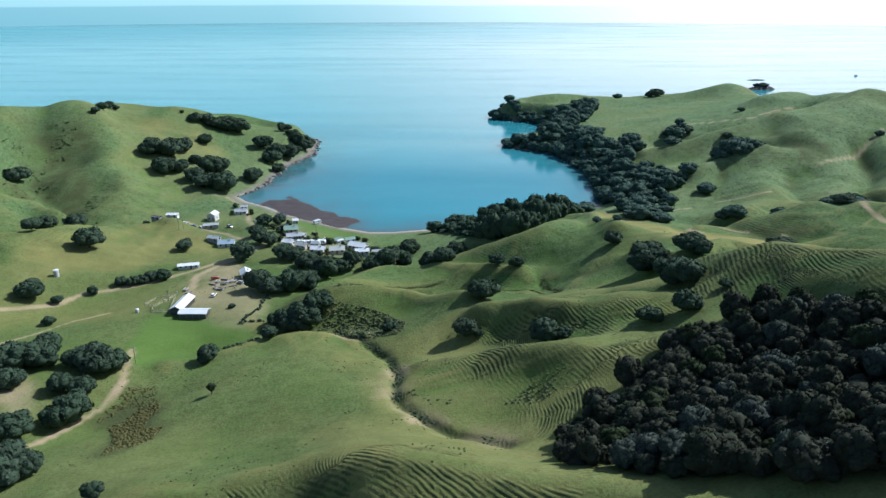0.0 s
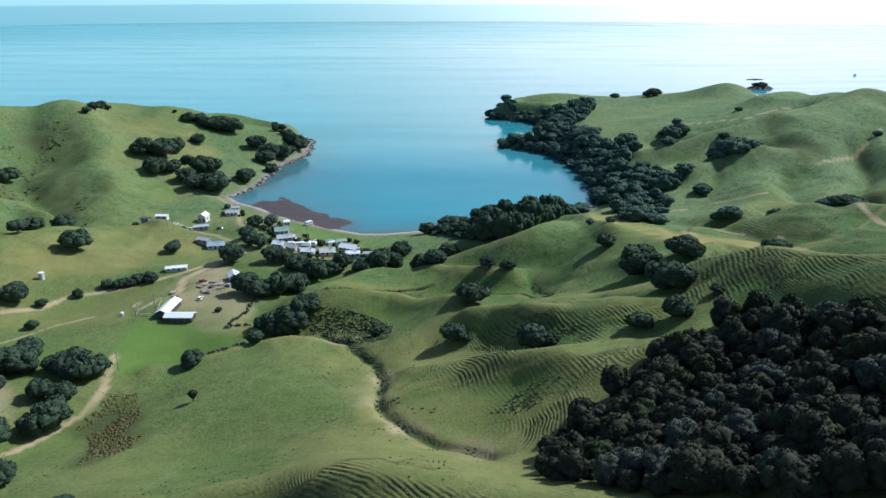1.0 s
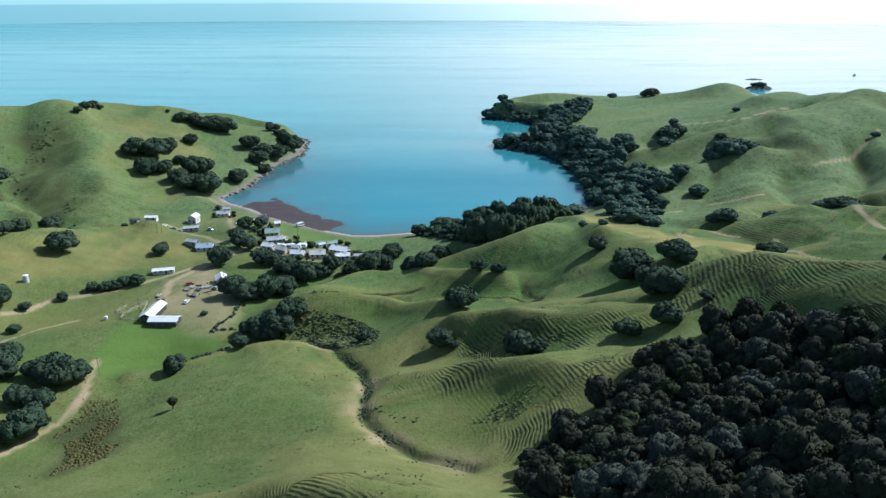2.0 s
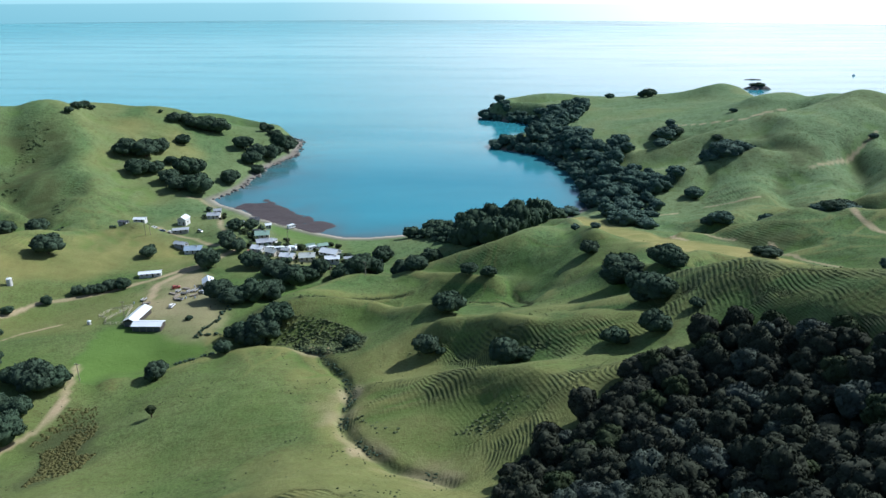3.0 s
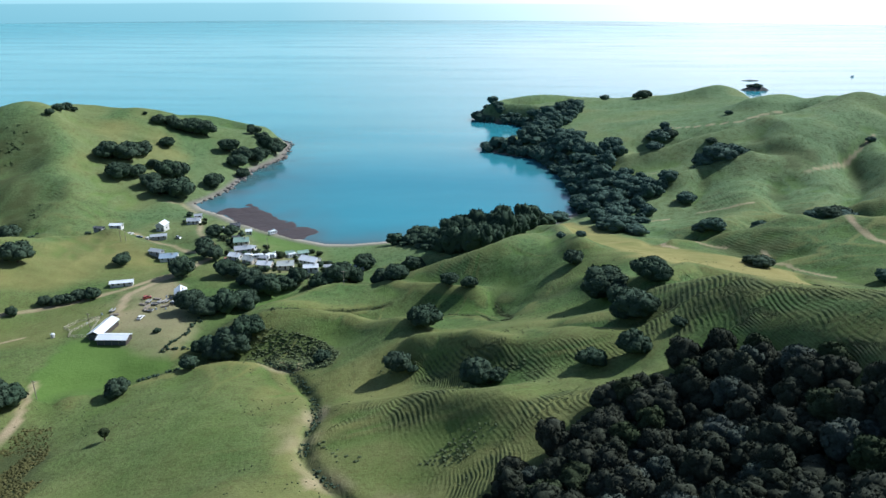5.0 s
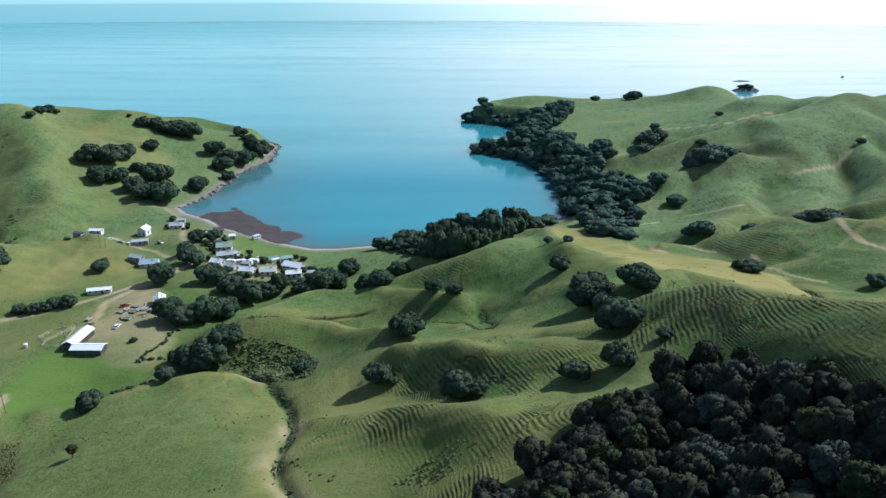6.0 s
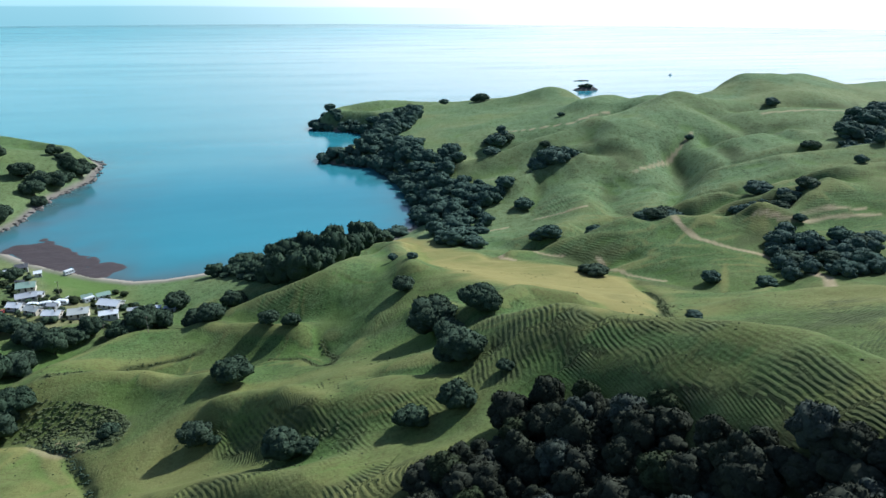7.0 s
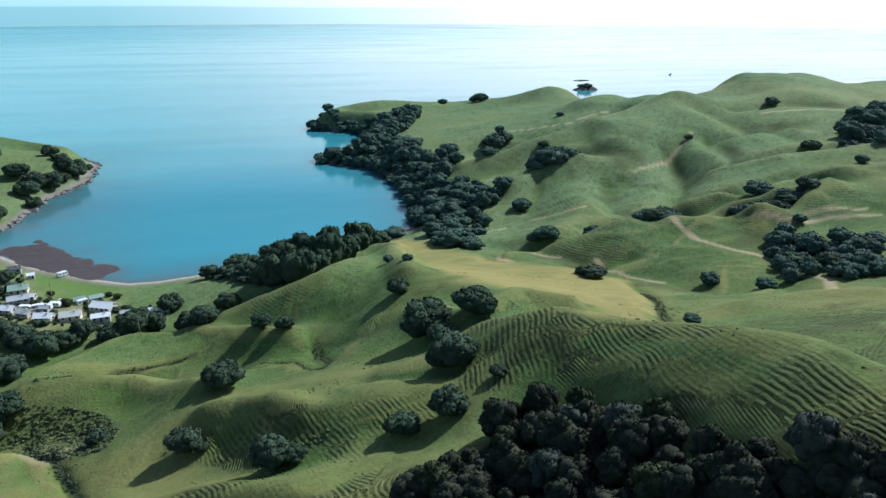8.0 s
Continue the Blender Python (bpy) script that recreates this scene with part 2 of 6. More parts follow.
HILLS_C = [  # centre x, y, height, long and short radius, turn
    (132, 216, -3.4, 26, 16, 120), (132, 126, 6.9, 45, 22, 120), (150, 162, -5.2, 26, 16, 90),
    (171, 210, -4.9, 80, 35, 90), (276, 210, -16.3, 150, 70, 120), (276, 126, -12.4, 150, 70, 60),
    (-228, 357, 2, 80, 35, 0), (-174, 288, -5.4, 45, 22, 60), (-102, 252, -3.5, 26, 16, 120),
    (-48, 288, 3.6, 26, 16, 30), (-48, 288, 3.8, 26, 16, 150), (-30, 270, -4.5, 26, 16, 30),
    (-12, 342, -2.3, 45, 22, 120), (6, 252, 2.6, 26, 16, 90), (6, 270, 2, 26, 16, 120),
]
HILLS_D = [  # centre x, y, height, long and short radius, turn
    (24, 288, -2.5, 26, 16, 150), (42, 342, 3.2, 26, 16, 30), (60, 270, 2.8, 26, 16, 60),
    (87, 315, 13.3, 80, 35, 120), (96, 252, 6.5, 45, 22, 90), (168, 306, -1.9, 45, 22, 0),
    (-354, 378, 12.1, 150, 70, 120), (-312, 420, 22.2, 150, 70, 120), (-186, 441, -4.3, 80, 35, 30),
    (-39, 399, -5.2, 80, 35, 120), (108, 462, -7, 150, 70, 0), (186, 432, -3.9, 45, 22, 150),
    (318, 378, 6.2, 80, 35, 0), (486, 420, 9.3, 150, 70, 0), (-438, 588, 11.8, 150, 70, 90),
]
HILLS_E = [  # centre x, y, height, long and short radius, turn
    (-312, 588, 47.1, 150, 70, 60), (-291, 546, -4.5, 80, 35, 60), (-228, 546, 5.4, 80, 35, 90),
    (255, 567, 6, 80, 35, 30), (276, 483, -5.5, 80, 35, 30), (-375, 609, 4.8, 80, 35, 90),
    (-354, 609, 6.7, 80, 35, 90), (-291, 714, 3.1, 80, 35, 120), (-186, 714, 12.3, 150, 70, 150),
    (192, 609, -6.1, 80, 35, 30), (366, 666, 4.9, 26, 16, 30), (366, 612, 2.7, 26, 16, 150),
    (384, 648, -5, 26, 16, 0), (384, 648, -4.6, 26, 16, 150), (423, 693, -9.1, 80, 35, 90),
]
HILLS_F = [  # centre x, y, height, long and short radius, turn
    (456, 624, 57.6, 260, 260, 0), (612, 672, 11, 150, 70, 30), (402, 819, -14.3, 80, 35, 90),
    (402, 735, -5.5, 80, 35, 0), (423, 756, -10.4, 80, 35, 90), (612, 798, 25.7, 150, 70, 60),
    (612, 798, 14, 150, 70, 30), (66, 924, 13.9, 150, 70, 120), (192, 924, 17.2, 150, 70, 150),
    (330, 846, 6.7, 45, 22, 0), (348, 864, 4.5, 45, 22, 60), (381, 903, -4, 80, 35, 150),
    (381, 903, -6.3, 80, 35, 90), (423, 840, -9.1, 80, 35, 120), (612, 861, 4.4, 80, 35, 0),
]
HILLS = HILLS_A + HILLS_B + HILLS_C + HILLS_D + HILLS_E + HILLS_F


def lattice(ix, iy, seed):
    h = (ix.astype(np.int64) * 374761393 + iy.astype(np.int64) * 668265263 + seed * 974711) & 0x7FFFFFFF
    h = ((h ^ (h >> 13)) * 1274126177) & 0x7FFFFFFF
    return ((h ^ (h >> 16)) & 0xFFFF) / 32767.5 - 1.0


def ripple(x, y, size, seed=0):
    """Smooth noise between -1 and 1, with lumps of about that size in metres."""
    u, v = np.asarray(x, float) / size, np.asarray(y, float) / size
    iu, iv = np.floor(u), np.floor(v)
    fu, fv = u - iu, v - iv
    fu, fv = fu * fu * (3 - 2 * fu), fv * fv * (3 - 2 * fv)
    a, b = lattice(iu, iv, seed), lattice(iu + 1, iv, seed)
    c, d = lattice(iu, iv + 1, seed), lattice(iu + 1, iv + 1, seed)
    return (a * (1 - fu) + b * fu) * (1 - fv) + (c * (1 - fu) + d * fu) * fv


def smooth(lo, hi, v):
    q = np.clip((v - lo) / (hi - lo), 0, 1)
    return q * q * (3 - 2 * q)


def line_distance(x, y, pts):
    best = np.full(np.shape(x), 1e12)
    for (ax, ay), (bx, by) in zip(pts[:-1], pts[1:]):
        dx, dy = bx - ax, by - ay
        q = np.clip(((x - ax) * dx + (y - ay) * dy) / (dx * dx + dy * dy + 1e-9), 0, 1)
        best = np.minimum(best, (x - ax - q * dx) ** 2 + (y - ay - q * dy) ** 2)
    return np.sqrt(best)


def inside(x, y, poly):
    hit = np.zeros(np.shape(x), bool)
    for (ax, ay), (bx, by) in zip(poly, poly[1:] + poly[:1]):
        if ay != by:
            hit ^= ((ay > y) != (by > y)) & (x < (bx - ax) * (y - ay) / (by - ay) + ax)
    return hit


def shore_distance(x, y):
    """Metres from the water's edge, positive on land."""
    land = inside(x, y, SHORE + [(6000, 3000), (6000, -6000), (-6000, -6000), (-6000, 3000)])
    return line_distance(x, y, SHORE) * np.where(land, 1, -1)


def hill_height(x, y, off=None):
    x, y = np.asarray(x, float), np.asarray(y, float)
    off = shore_distance(x, y) if off is None else off
    z = np.full(x.shape, 4.0)
    for cx, cy, h, r1, r2, turn in HILLS:
        c, s = math.cos(radians(turn)), math.sin(radians(turn))
        z += h * np.exp(-((((x - cx) * c + (y - cy) * s) / r1) ** 2) - ((-(x - cx) * s + (y - cy) * c) / r2) ** 2)
    z = np.maximum(z, 1.2)
    return np.where(off > 0, z * smooth(0, 25, np.clip(off, 0.4, 25)) + 0.012 * np.clip(off, 0, 25), np.maximum(-0.05 * -off, -9.0))

NEAR_FOLDS = [  # height (minus: a hollow), half width, line
    (-1.8, 3.2, [(-46, 263), (-34, 252), (-20, 224), (-16, 206), (-16, 187), (-12, 177), (-4, 165), (2, 157), (9, 153), (16, 146)]),
    (-3, 11, [(-79, 245), (-69, 260), (-55, 263), (-43, 261), (-28, 237)]),
    (-2, 5, [(-51, 285), (-29, 291), (-8, 300), (6, 292)]),
    (-1.6, 4, [(42, 302), (47, 269), (40, 283), (20, 290)]),
    (4.2, 6.5, [(13, 238), (23, 237), (33, 230), (40, 212)]),
    (3.6, 7, [(-6, 209), (14, 203), (33, 182), (48, 173), (60, 169)]),
    (-2.4, 7, [(0, 226), (18, 219), (33, 198), (50, 190), (64, 186)]),
    (1.2, 9, [(-46, 131), (-32, 133), (-18, 130), (-1, 130), (19, 118), (33, 99)]),
    (-17, 20, [(-52, 105), (-38, 106), (-24, 102), (-7, 100), (10, 88), (24, 74)]),
]
SPUR_FOLDS = [  # height (minus: a hollow), half width, line
    (3.48, 7.2, [(-60, 349), (-32, 356), (-11, 349), (13, 320), (35, 307)]),
    (-3.19, 6.4, [(-41, 290), (-21, 299), (-3, 295), (15, 295)]),
    (3.77, 8, [(-43, 284), (-17, 289), (7, 265)]),
    (4.93, 7.2, [(47, 420), (74, 447), (91, 421), (87, 319)]),
    (-1.8, 7.4, [(44, 298), (63, 278), (76, 278), (85, 286)]),
    (4.35, 6.4, [(79, 274), (86, 250), (96, 250), (110, 259), (124, 254)]),
    (-4.64, 7.2, [(58, 225), (69, 216), (77, 210), (84, 211)]),
]
RIDGE_FOLDS = [  # height (minus: a hollow), half width, line
    (-1.6, 3.5, [(180, 314), (176, 297), (162, 258), (150, 240), (149, 232)]),
    (1.6, 8, [(104, 208), (109, 199), (114, 191), (119, 183), (123, 171), (127, 159), (129, 149)]),
    (2.2, 10, [(97, 189), (100, 180), (104, 172), (108, 165), (111, 154), (113, 143), (114, 134)]),
    (3.5, 10, [(182, 236), (202, 234), (217, 224)]),
    (-5, 14, [(144, 403), (171, 364), (174, 335), (187, 313), (203, 281), (229, 281), (219, 249)]),
]
HILL_FOLDS = [  # height (minus: a hollow), half width, line
    (6.5, 20, [(181, 397), (205, 447), (226, 477), (241, 510), (285, 550)]),
    (9, 26, [(267, 500), (302, 530), (341, 581), (381, 642)]),
    (-4, 14, [(334, 533), (311, 510), (300, 494), (292, 466), (268, 425)]),
    (-2, 16, [(254, 549), (258, 511), (277, 496), (298, 495)]),
    (-3, 14, [(237, 467), (229, 436), (230, 416)]),
]
COAST_FOLDS = [  # height (minus: a hollow), half width, line
    (-8, 32, [(75, 905), (110, 920), (225, 902)]),
    (8, 34, [(325, 835), (360, 850)]),
    (-6, 20, [(197, 625), (236, 623), (280, 607), (331, 629), (377, 654)]),
    (5.5, 18, [(158, 581), (203, 577), (245, 591), (271, 586)]),
    (-5.5, 18, [(146, 545), (178, 539), (211, 532), (234, 513)]),
    (5, 15, [(165, 504), (189, 505), (218, 516)]),
    (-5, 16, [(365, 566), (377, 525), (395, 491), (429, 487)]),
    (-5, 50, [(475, 718), (565, 780), (574, 719), (547, 629)]),
]
WEST_FOLDS = [  # height (minus: a hollow), half width, line
    (7, 26, [(-321, 627), (-294, 567), (-265, 506), (-238, 474)]),
    (-7, 26, [(-346, 602), (-309, 525), (-282, 468), (-252, 425)]),
    (5, 14, [(-293, 434), (-273, 437), (-244, 417)]),
    (-4.5, 12, [(-252, 367), (-242, 382), (-230, 402), (-195, 425)]),
    (4.5, 16, [(-237, 373), (-225, 400), (-208, 421), (-168, 422)]),
    (-4, 18, [(-225, 480), (-211, 507), (-192, 498)]),
]
TERRACES = [
    [(93, 241), (108, 247), (121, 247), (122, 242), (93, 198), (84, 210)],
    [(85, 202), (104, 188), (112, 177), (106, 171), (90, 183), (80, 195)],
    [(107, 184), (123, 166), (126, 154), (127, 136), (120, 128), (109, 151), (108, 169)],
    [(173, 222), (197, 228), (213, 220), (188, 195), (168, 199)],
    [(13, 234), (30, 222), (39, 208), (38, 188), (14, 216)],
    [(-13, 185), (-2, 206), (20, 197), (61, 171), (42, 154), (24, 147), (2, 164)],
    [(84, 214), (97, 208), (185, 330), (115, 173), (111, 165), (88, 196)],
    [(13, 231), (29, 224), (40, 210), (42, 202), (19, 221)],
    [(-60, 128), (-30, 130), (0, 127), (20, 114), (36, 96), (30, 60), (-60, 60)],
]
TRACKS = [  # width, line
    (3, [(-200, 281), (-183, 294), (-177, 308), (-154, 321), (-136, 334), (-119, 356), (-113, 368), (-105, 388)]),
    (4.2, [(-105, 388), (-113, 366), (-120, 349), (-129, 329), (-124, 305)]),
    (2.8, [(-105, 388), (-117, 411), (-130, 431), (-138, 454), (-149, 480), (-168, 503), (-176, 502)]),
    (2.8, [(-190, 439), (-167, 428), (-140, 414), (-126, 401), (-106, 388)]),
    (2.4, [(-126, 246), (-123, 234), (-120, 223), (-121, 210), (-125, 201), (-131, 186), (-138, 180)]),
    (1.6, [(-154, 287), (-167, 279), (-175, 263), (-182, 251)]),
]
HILL_TRACKS = [  # width, line
    (3.0, [(229, 370), (228, 360), (229, 347), (232, 335), (236, 325), (242, 318), (246, 312), (246, 306), (244, 299)]),
    (3.2, [(242, 282), (241, 273), (233, 262), (226, 252)]),
    (3.2, [(279, 342), (298, 343), (311, 341), (325, 339)]),
    (2.2, [(287, 349), (303, 349), (322, 346)]),
    (2.4, [(260, 348), (267, 345), (275, 342)]),
    (2.2, [(182, 356), (183, 342), (186, 330), (196, 315)]),
    (2.0, [(180, 446), (196, 436), (209, 435)]),
    (2.0, [(145, 439), (162, 444)]),
    (2.2, [(311, 515), (279, 491), (262, 482)]),
    (2.0, [(336, 536), (320, 522), (311, 515)]),
    (2.2, [(140, 386), (138, 374), (142, 366)]),
    (2.0, [(153, 392), (158, 378), (169, 370)]),
    (2.2, [(140, 526), (159, 527), (176, 528)]),
    (2.4, [(220, 665), (247, 651), (279, 641), (319, 652)]),
    (3.6, [(407, 555), (437, 547), (470, 537)]),
]
YELLOW_FIELD = [(78, 461), (96, 460), (114, 410), (141, 370), (174, 337), (182, 313), (164, 258), (154, 234), (108, 194), (124, 254), (111, 262), (109, 278), (89, 326), (89, 412)]
GREEN_PADDOCK = [(-132, 276), (-125, 281), (-104, 275), (-89, 271), (-80, 260), (-91, 249), (-102, 239), (-121, 237), (-128, 242), (-131, 262)]
FARM_YARD = [(-130, 330), (-119, 347), (-103, 334), (-83, 289), (-86, 272), (-101, 275), (-115, 288), (-125, 309)]
REED_BED = [(-119, 202), (-118, 217), (-116, 222), (-107, 222), (-101, 212), (-96, 199), (-96, 187), (-89, 186), (-89, 178), (-93, 171), (-99, 167), (-101, 175), (-104, 184), (-111, 194)]
SCRUB_BANK = [(-55, 266), (-53, 276), (-42, 278), (-25, 274), (-16, 256), (-18, 247), (-31, 250), (-46, 261)]
FOREST = [(24, 120), (28, 140), (34, 147), (42, 153), (52, 161), (63, 166), (74, 170), (82, 178), (89, 180), (96, 170), (101, 163), (105, 156), (106, 148), (106, 140), (109, 131), (117, 125), (136, 114), (128, 100), (100, 88), (71, 90), (62, 93), (52, 101), (38, 110)]
BEACH_RESERVE = [(-106, 452), (-89, 450), (-64, 431), (-54, 416), (-56, 400), (-70, 394), (-83, 391), (-92, 412)]
DRY_SADDLE = [(-30, 220), (-12, 185), (2, 154), (22, 138), (38, 124), (48, 94), (32, 104), (15, 134), (-1, 140), (-22, 180)]
WOODS_HEAD = [(60, 927), (86, 864), (119, 840), (148, 835), (178, 871), (170, 808), (148, 755), (125, 708), (104, 689), (107, 818), (85, 855)]
WOODS_SPIT = [(56, 716), (76, 697), (101, 688), (139, 693), (144, 657), (134, 613), (113, 656), (75, 684)]
WOODS_COAST = [(117, 648), (146, 615), (169, 632), (169, 601), (152, 575), (141, 541), (167, 514), (178, 495), (168, 485), (155, 480), (152, 456), (133, 407), (116, 417), (118, 486), (125, 535), (123, 590)]
WOODS_POINT = [(-9, 415), (3, 432), (18, 440), (34, 458), (55, 476), (77, 474), (90, 462), (86, 446), (70, 428), (52, 382), (38, 370), (14, 384)]
BARE_BANK = [(-160, 215), (-154, 219), (-140, 200), (-140, 194), (-148, 195)]
BARE_PATCHES = [[(-25, 201), (-21, 208), (-17, 205), (-17, 186), (-21, 183)], [(-11, 168), (-8, 169), (-6, 165), (-9, 162)], [(-3, 154), (8, 159), (22, 146), (14, 144)]]
REEF = [(-139, 481), (-135, 497), (-121, 509), (-104, 494), (-83, 472), (-74, 458), (-60, 452), (-58, 438), (-66, 428), (-82, 436), (-97, 445), (-112, 457), (-127, 470)]
EAST_GULLIES = [  # height, half width, line
    (-4, 8, [(267, 342), (258, 325), (244, 301)]),
    (-4, 9, [(306, 509), (303, 488), (285, 453)]),
    (-5, 14, [(401, 576), (443, 569), (490, 562), (580, 618)]),
    (-4, 12, [(294, 335), (325, 338)]),
    (-3.5, 8, [(165, 357), (177, 348), (193, 350)]),
    (-2, 10, [(257, 549), (258, 516), (269, 508)]),
    (-3, 8, [(180, 463), (194, 481), (203, 497)]),
    (-2, 10, [(238, 472), (216, 404), (206, 388)]),
]
CRESTS = [  # height, half width of the near slope, drop behind, line from west to east
    (2.4, 9, 3, [(145, 380), (164, 381), (180, 380), (194, 381), (208, 380)]),
    (5.5, 18, 6, [(206, 379), (221, 377), (232, 370), (245, 361), (258, 355), (266, 351)]),
    (5, 12, 5, [(266, 352), (278, 352), (289, 356), (304, 363), (322, 372)]),
    (3, 8, 4, [(248, 402), (265, 402), (277, 397), (284, 391)]),
    (3.5, 9, 4, [(252, 379), (266, 379), (282, 378), (304, 380), (317, 382)]),
    (4, 13, 5, [(300, 447), (316, 443), (336, 441), (358, 440), (376, 437), (394, 437), (414, 436)]),
    (4.5, 12, 5, [(296, 390), (314, 394), (333, 394), (354, 391), (374, 392)]),
    (3, 12, 4, [(342, 502), (358, 501), (376, 503), (397, 504)]),
    (4, 16, 6, [(164, 568), (200, 566), (235, 566), (270, 575), (310, 600), (335, 625)]),
    (4, 13, 7, [(181, 497), (207, 507), (237, 512)]),
    (4, 13, 4, [(7, 351), (22, 350), (36, 344), (46, 345), (57, 356), (72, 378), (80, 396)]),
    (2.6, 14, 3, [(-61, 284), (-50, 300), (-42, 324), (-28, 340), (-10, 336), (7, 321), (23, 309), (38, 302)]),
    (1.6, 10, 2, [(-51, 279), (-38, 282), (-24, 286), (-7, 292), (10, 290), (24, 288), (36, 280)]),
    (1.5, 9, 2, [(-107, 239), (-97, 244), (-82, 249), (-73, 253), (-59, 257), (-46, 259), (-37, 253)]),
    (2.5, 16, 4, [(-232, 340), (-220, 358), (-212, 380), (-200, 404), (-182, 411), (-162, 406), (-148, 395)]),
    (2, 9, 4, [(-285, 440), (-262, 428), (-240, 408), (-230, 402)]),
]
SCARPS = [  # half height, half width, reach, line from west to east; the ground steps down on its south side
    (1.6, 4.0, 11, [(15, 234), (28, 223), (39, 209), (48, 203), (57, 199), (68, 197), (78, 199), (86, 199), (95, 192)]),
    (1.6, 4.5, 10, [(86, 221), (91, 215), (97, 207), (101, 202)]),
    (2.3, 5.0, 13, [(-66, 126), (-48, 125), (-30, 123), (-14, 115), (-1, 113), (11, 110), (21, 105), (30, 98)]),
    (2.0, 5.0, 12, [(-2, 186), (8, 186), (23, 181), (38, 178), (53, 180)]),
]
TREADS = [  # ground trodden into terraces: outline, the way they run, degrees from +x, and their spacing
    ([(12, 239), (28, 230), (40, 213), (52, 206), (61, 205), (72, 204), (72, 191), (54, 191), (39, 200), (15, 226)], 112, 1.15),
    ([(88, 240), (104, 247), (121, 240), (106, 200), (92, 200), (82, 211)], 74, 1.35),
    ([(72, 203), (84, 208), (97, 197), (110, 187), (103, 171), (94, 183), (82, 191), (72, 194)], 80, 1.2),
    ([(-7, 197), (16, 196), (39, 199), (61, 190), (49, 168), (35, 158), (8, 168)], 108, 1.2),
    ([(98, 195), (117, 178), (123, 161), (134, 138), (124, 127), (112, 134), (107, 152), (103, 172), (94, 186)], 88, 1.05),
    ([(-66, 132), (-44, 132), (-20, 128), (0, 121), (16, 115), (34, 100), (30, 70), (-60, 80)], 138, 1.1),
]
SPINES = [  # height, half width, line
    (3, 12, [(330, 528), (325, 509), (323, 490), (316, 459)]),
    (-4, 9, [(341, 525), (338, 504), (333, 485), (322, 459)]),
    (-4, 9, [(323, 528), (311, 514), (303, 495), (296, 470), (275, 442), (261, 426)]),
]
EAST_SCRUB = [
    [(144, 372), (152, 359), (177, 355), (189, 354), (196, 358), (186, 363), (172, 372)],
    [(340, 519), (358, 525), (372, 521), (346, 504)], [(334, 501), (340, 494), (341, 481), (326, 467)],
    [(255, 523), (262, 515), (282, 510), (273, 491), (256, 486), (254, 500)],
    [(236, 330), (252, 338), (262, 336), (258, 326), (244, 318)],
]
EAST_WOODS = [
    [(249, 316), (258, 317), (270, 315), (256, 298), (238, 280), (233, 284), (240, 298)],
    [(248, 284), (268, 305), (285, 311), (294, 307), (258, 266), (246, 268)],
    [(265, 374), (271, 378), (284, 376), (303, 377), (310, 378), (303, 369), (278, 360), (266, 362)],
    [(247, 316), (259, 334), (269, 337), (272, 333), (257, 322)],
    [(401, 458), (429, 492), (454, 512), (489, 532), (492, 522), (409, 431)],
    [(204, 516), (214, 542), (224, 548), (236, 546), (228, 520), (219, 516)],
    [(200, 640), (206, 652), (224, 666), (220, 648), (211, 642)],
]
SLOPE_TERRACES = [
    [(86, 200), (104, 194), (118, 177), (129, 152), (137, 132), (152, 108), (128, 98), (110, 120), (104, 150), (98, 172), (86, 185)],
    [(104, 187), (114, 175), (120, 158), (124, 148), (129, 138), (121, 129), (116, 135), (112, 145), (111, 158), (112, 164), (105, 175)],
    [(85, 213), (94, 219), (120, 247), (101, 194), (91, 194), (85, 207)],
    [(163, 221), (185, 225), (208, 216), (175, 182), (125, 148)],
]
ROUGH_SHADED_SLOPE = [(-339, 520), (-330, 551), (-305, 557), (-290, 547), (-269, 504), (-250, 475), (-227, 432), (-237, 410), (-251, 423), (-267, 438), (-282, 420)]
LEFT_FOLDS = [  # height, half width, line
    (-13, 34, [(-322, 538), (-312, 515), (-291, 477), (-272, 448)]),
    (5, 22, [(-289, 565), (-268, 535), (-246, 490), (-225, 450)]),
    (5, 8, [(-278, 413), (-268, 424), (-251, 417), (-239, 407)]),
    (-4, 7, [(-279, 426), (-266, 436), (-245, 424)]),
    (-3, 6, [(-240, 351), (-235, 366), (-228, 382), (-230, 427)]),
    (3, 10, [(-236, 343), (-222, 370), (-223, 409), (-197, 428), (-168, 413)]),
    (-10, 26, [(-310, 618), (-288, 606)]),
    (6.5, 26, [(-372, 520), (-352, 552), (-330, 590)]),
    (-9, 26, [(-215, 722), (-190, 724)]),
    (-9, 24, [(-195, 745), (-168, 738)]),
    (4, 22, [(-250, 665), (-240, 672)]),
]
SKYLINE_FOLDS = [  # height, half width, line
    (-3, 30, [(322, 845), (345, 850)]),
    (7.5, 24, [(482, 678), (500, 690)]),
    (7, 20, [(-312, 640), (-300, 652)]),
    (3, 20, [(-316, 604), (-306, 610)]),
    (9, 28, [(425, 665), (455, 680)]),
    (-5, 40, [(600, 680), (650, 700)]),
    (-15, 38, [(105, 925), (195, 960)]),
    (8, 22, [(318, 698), (338, 718)]),
    (-22, 50, [(530, 770), (600, 855)]),
]
LEFT_HEDGE = [(-238, 361), (-233, 368), (-227, 380), (-234, 411), (-229, 425)]
GRASS_DITCHES = [[(-50, 284), (-38, 288), (-28, 302), (-15, 307), (-3, 311)],
    [(24, 292), (34, 287), (46, 260), (48, 273), (44, 296)],
    [(176, 297), (167, 269), (152, 239), (150, 234)]]
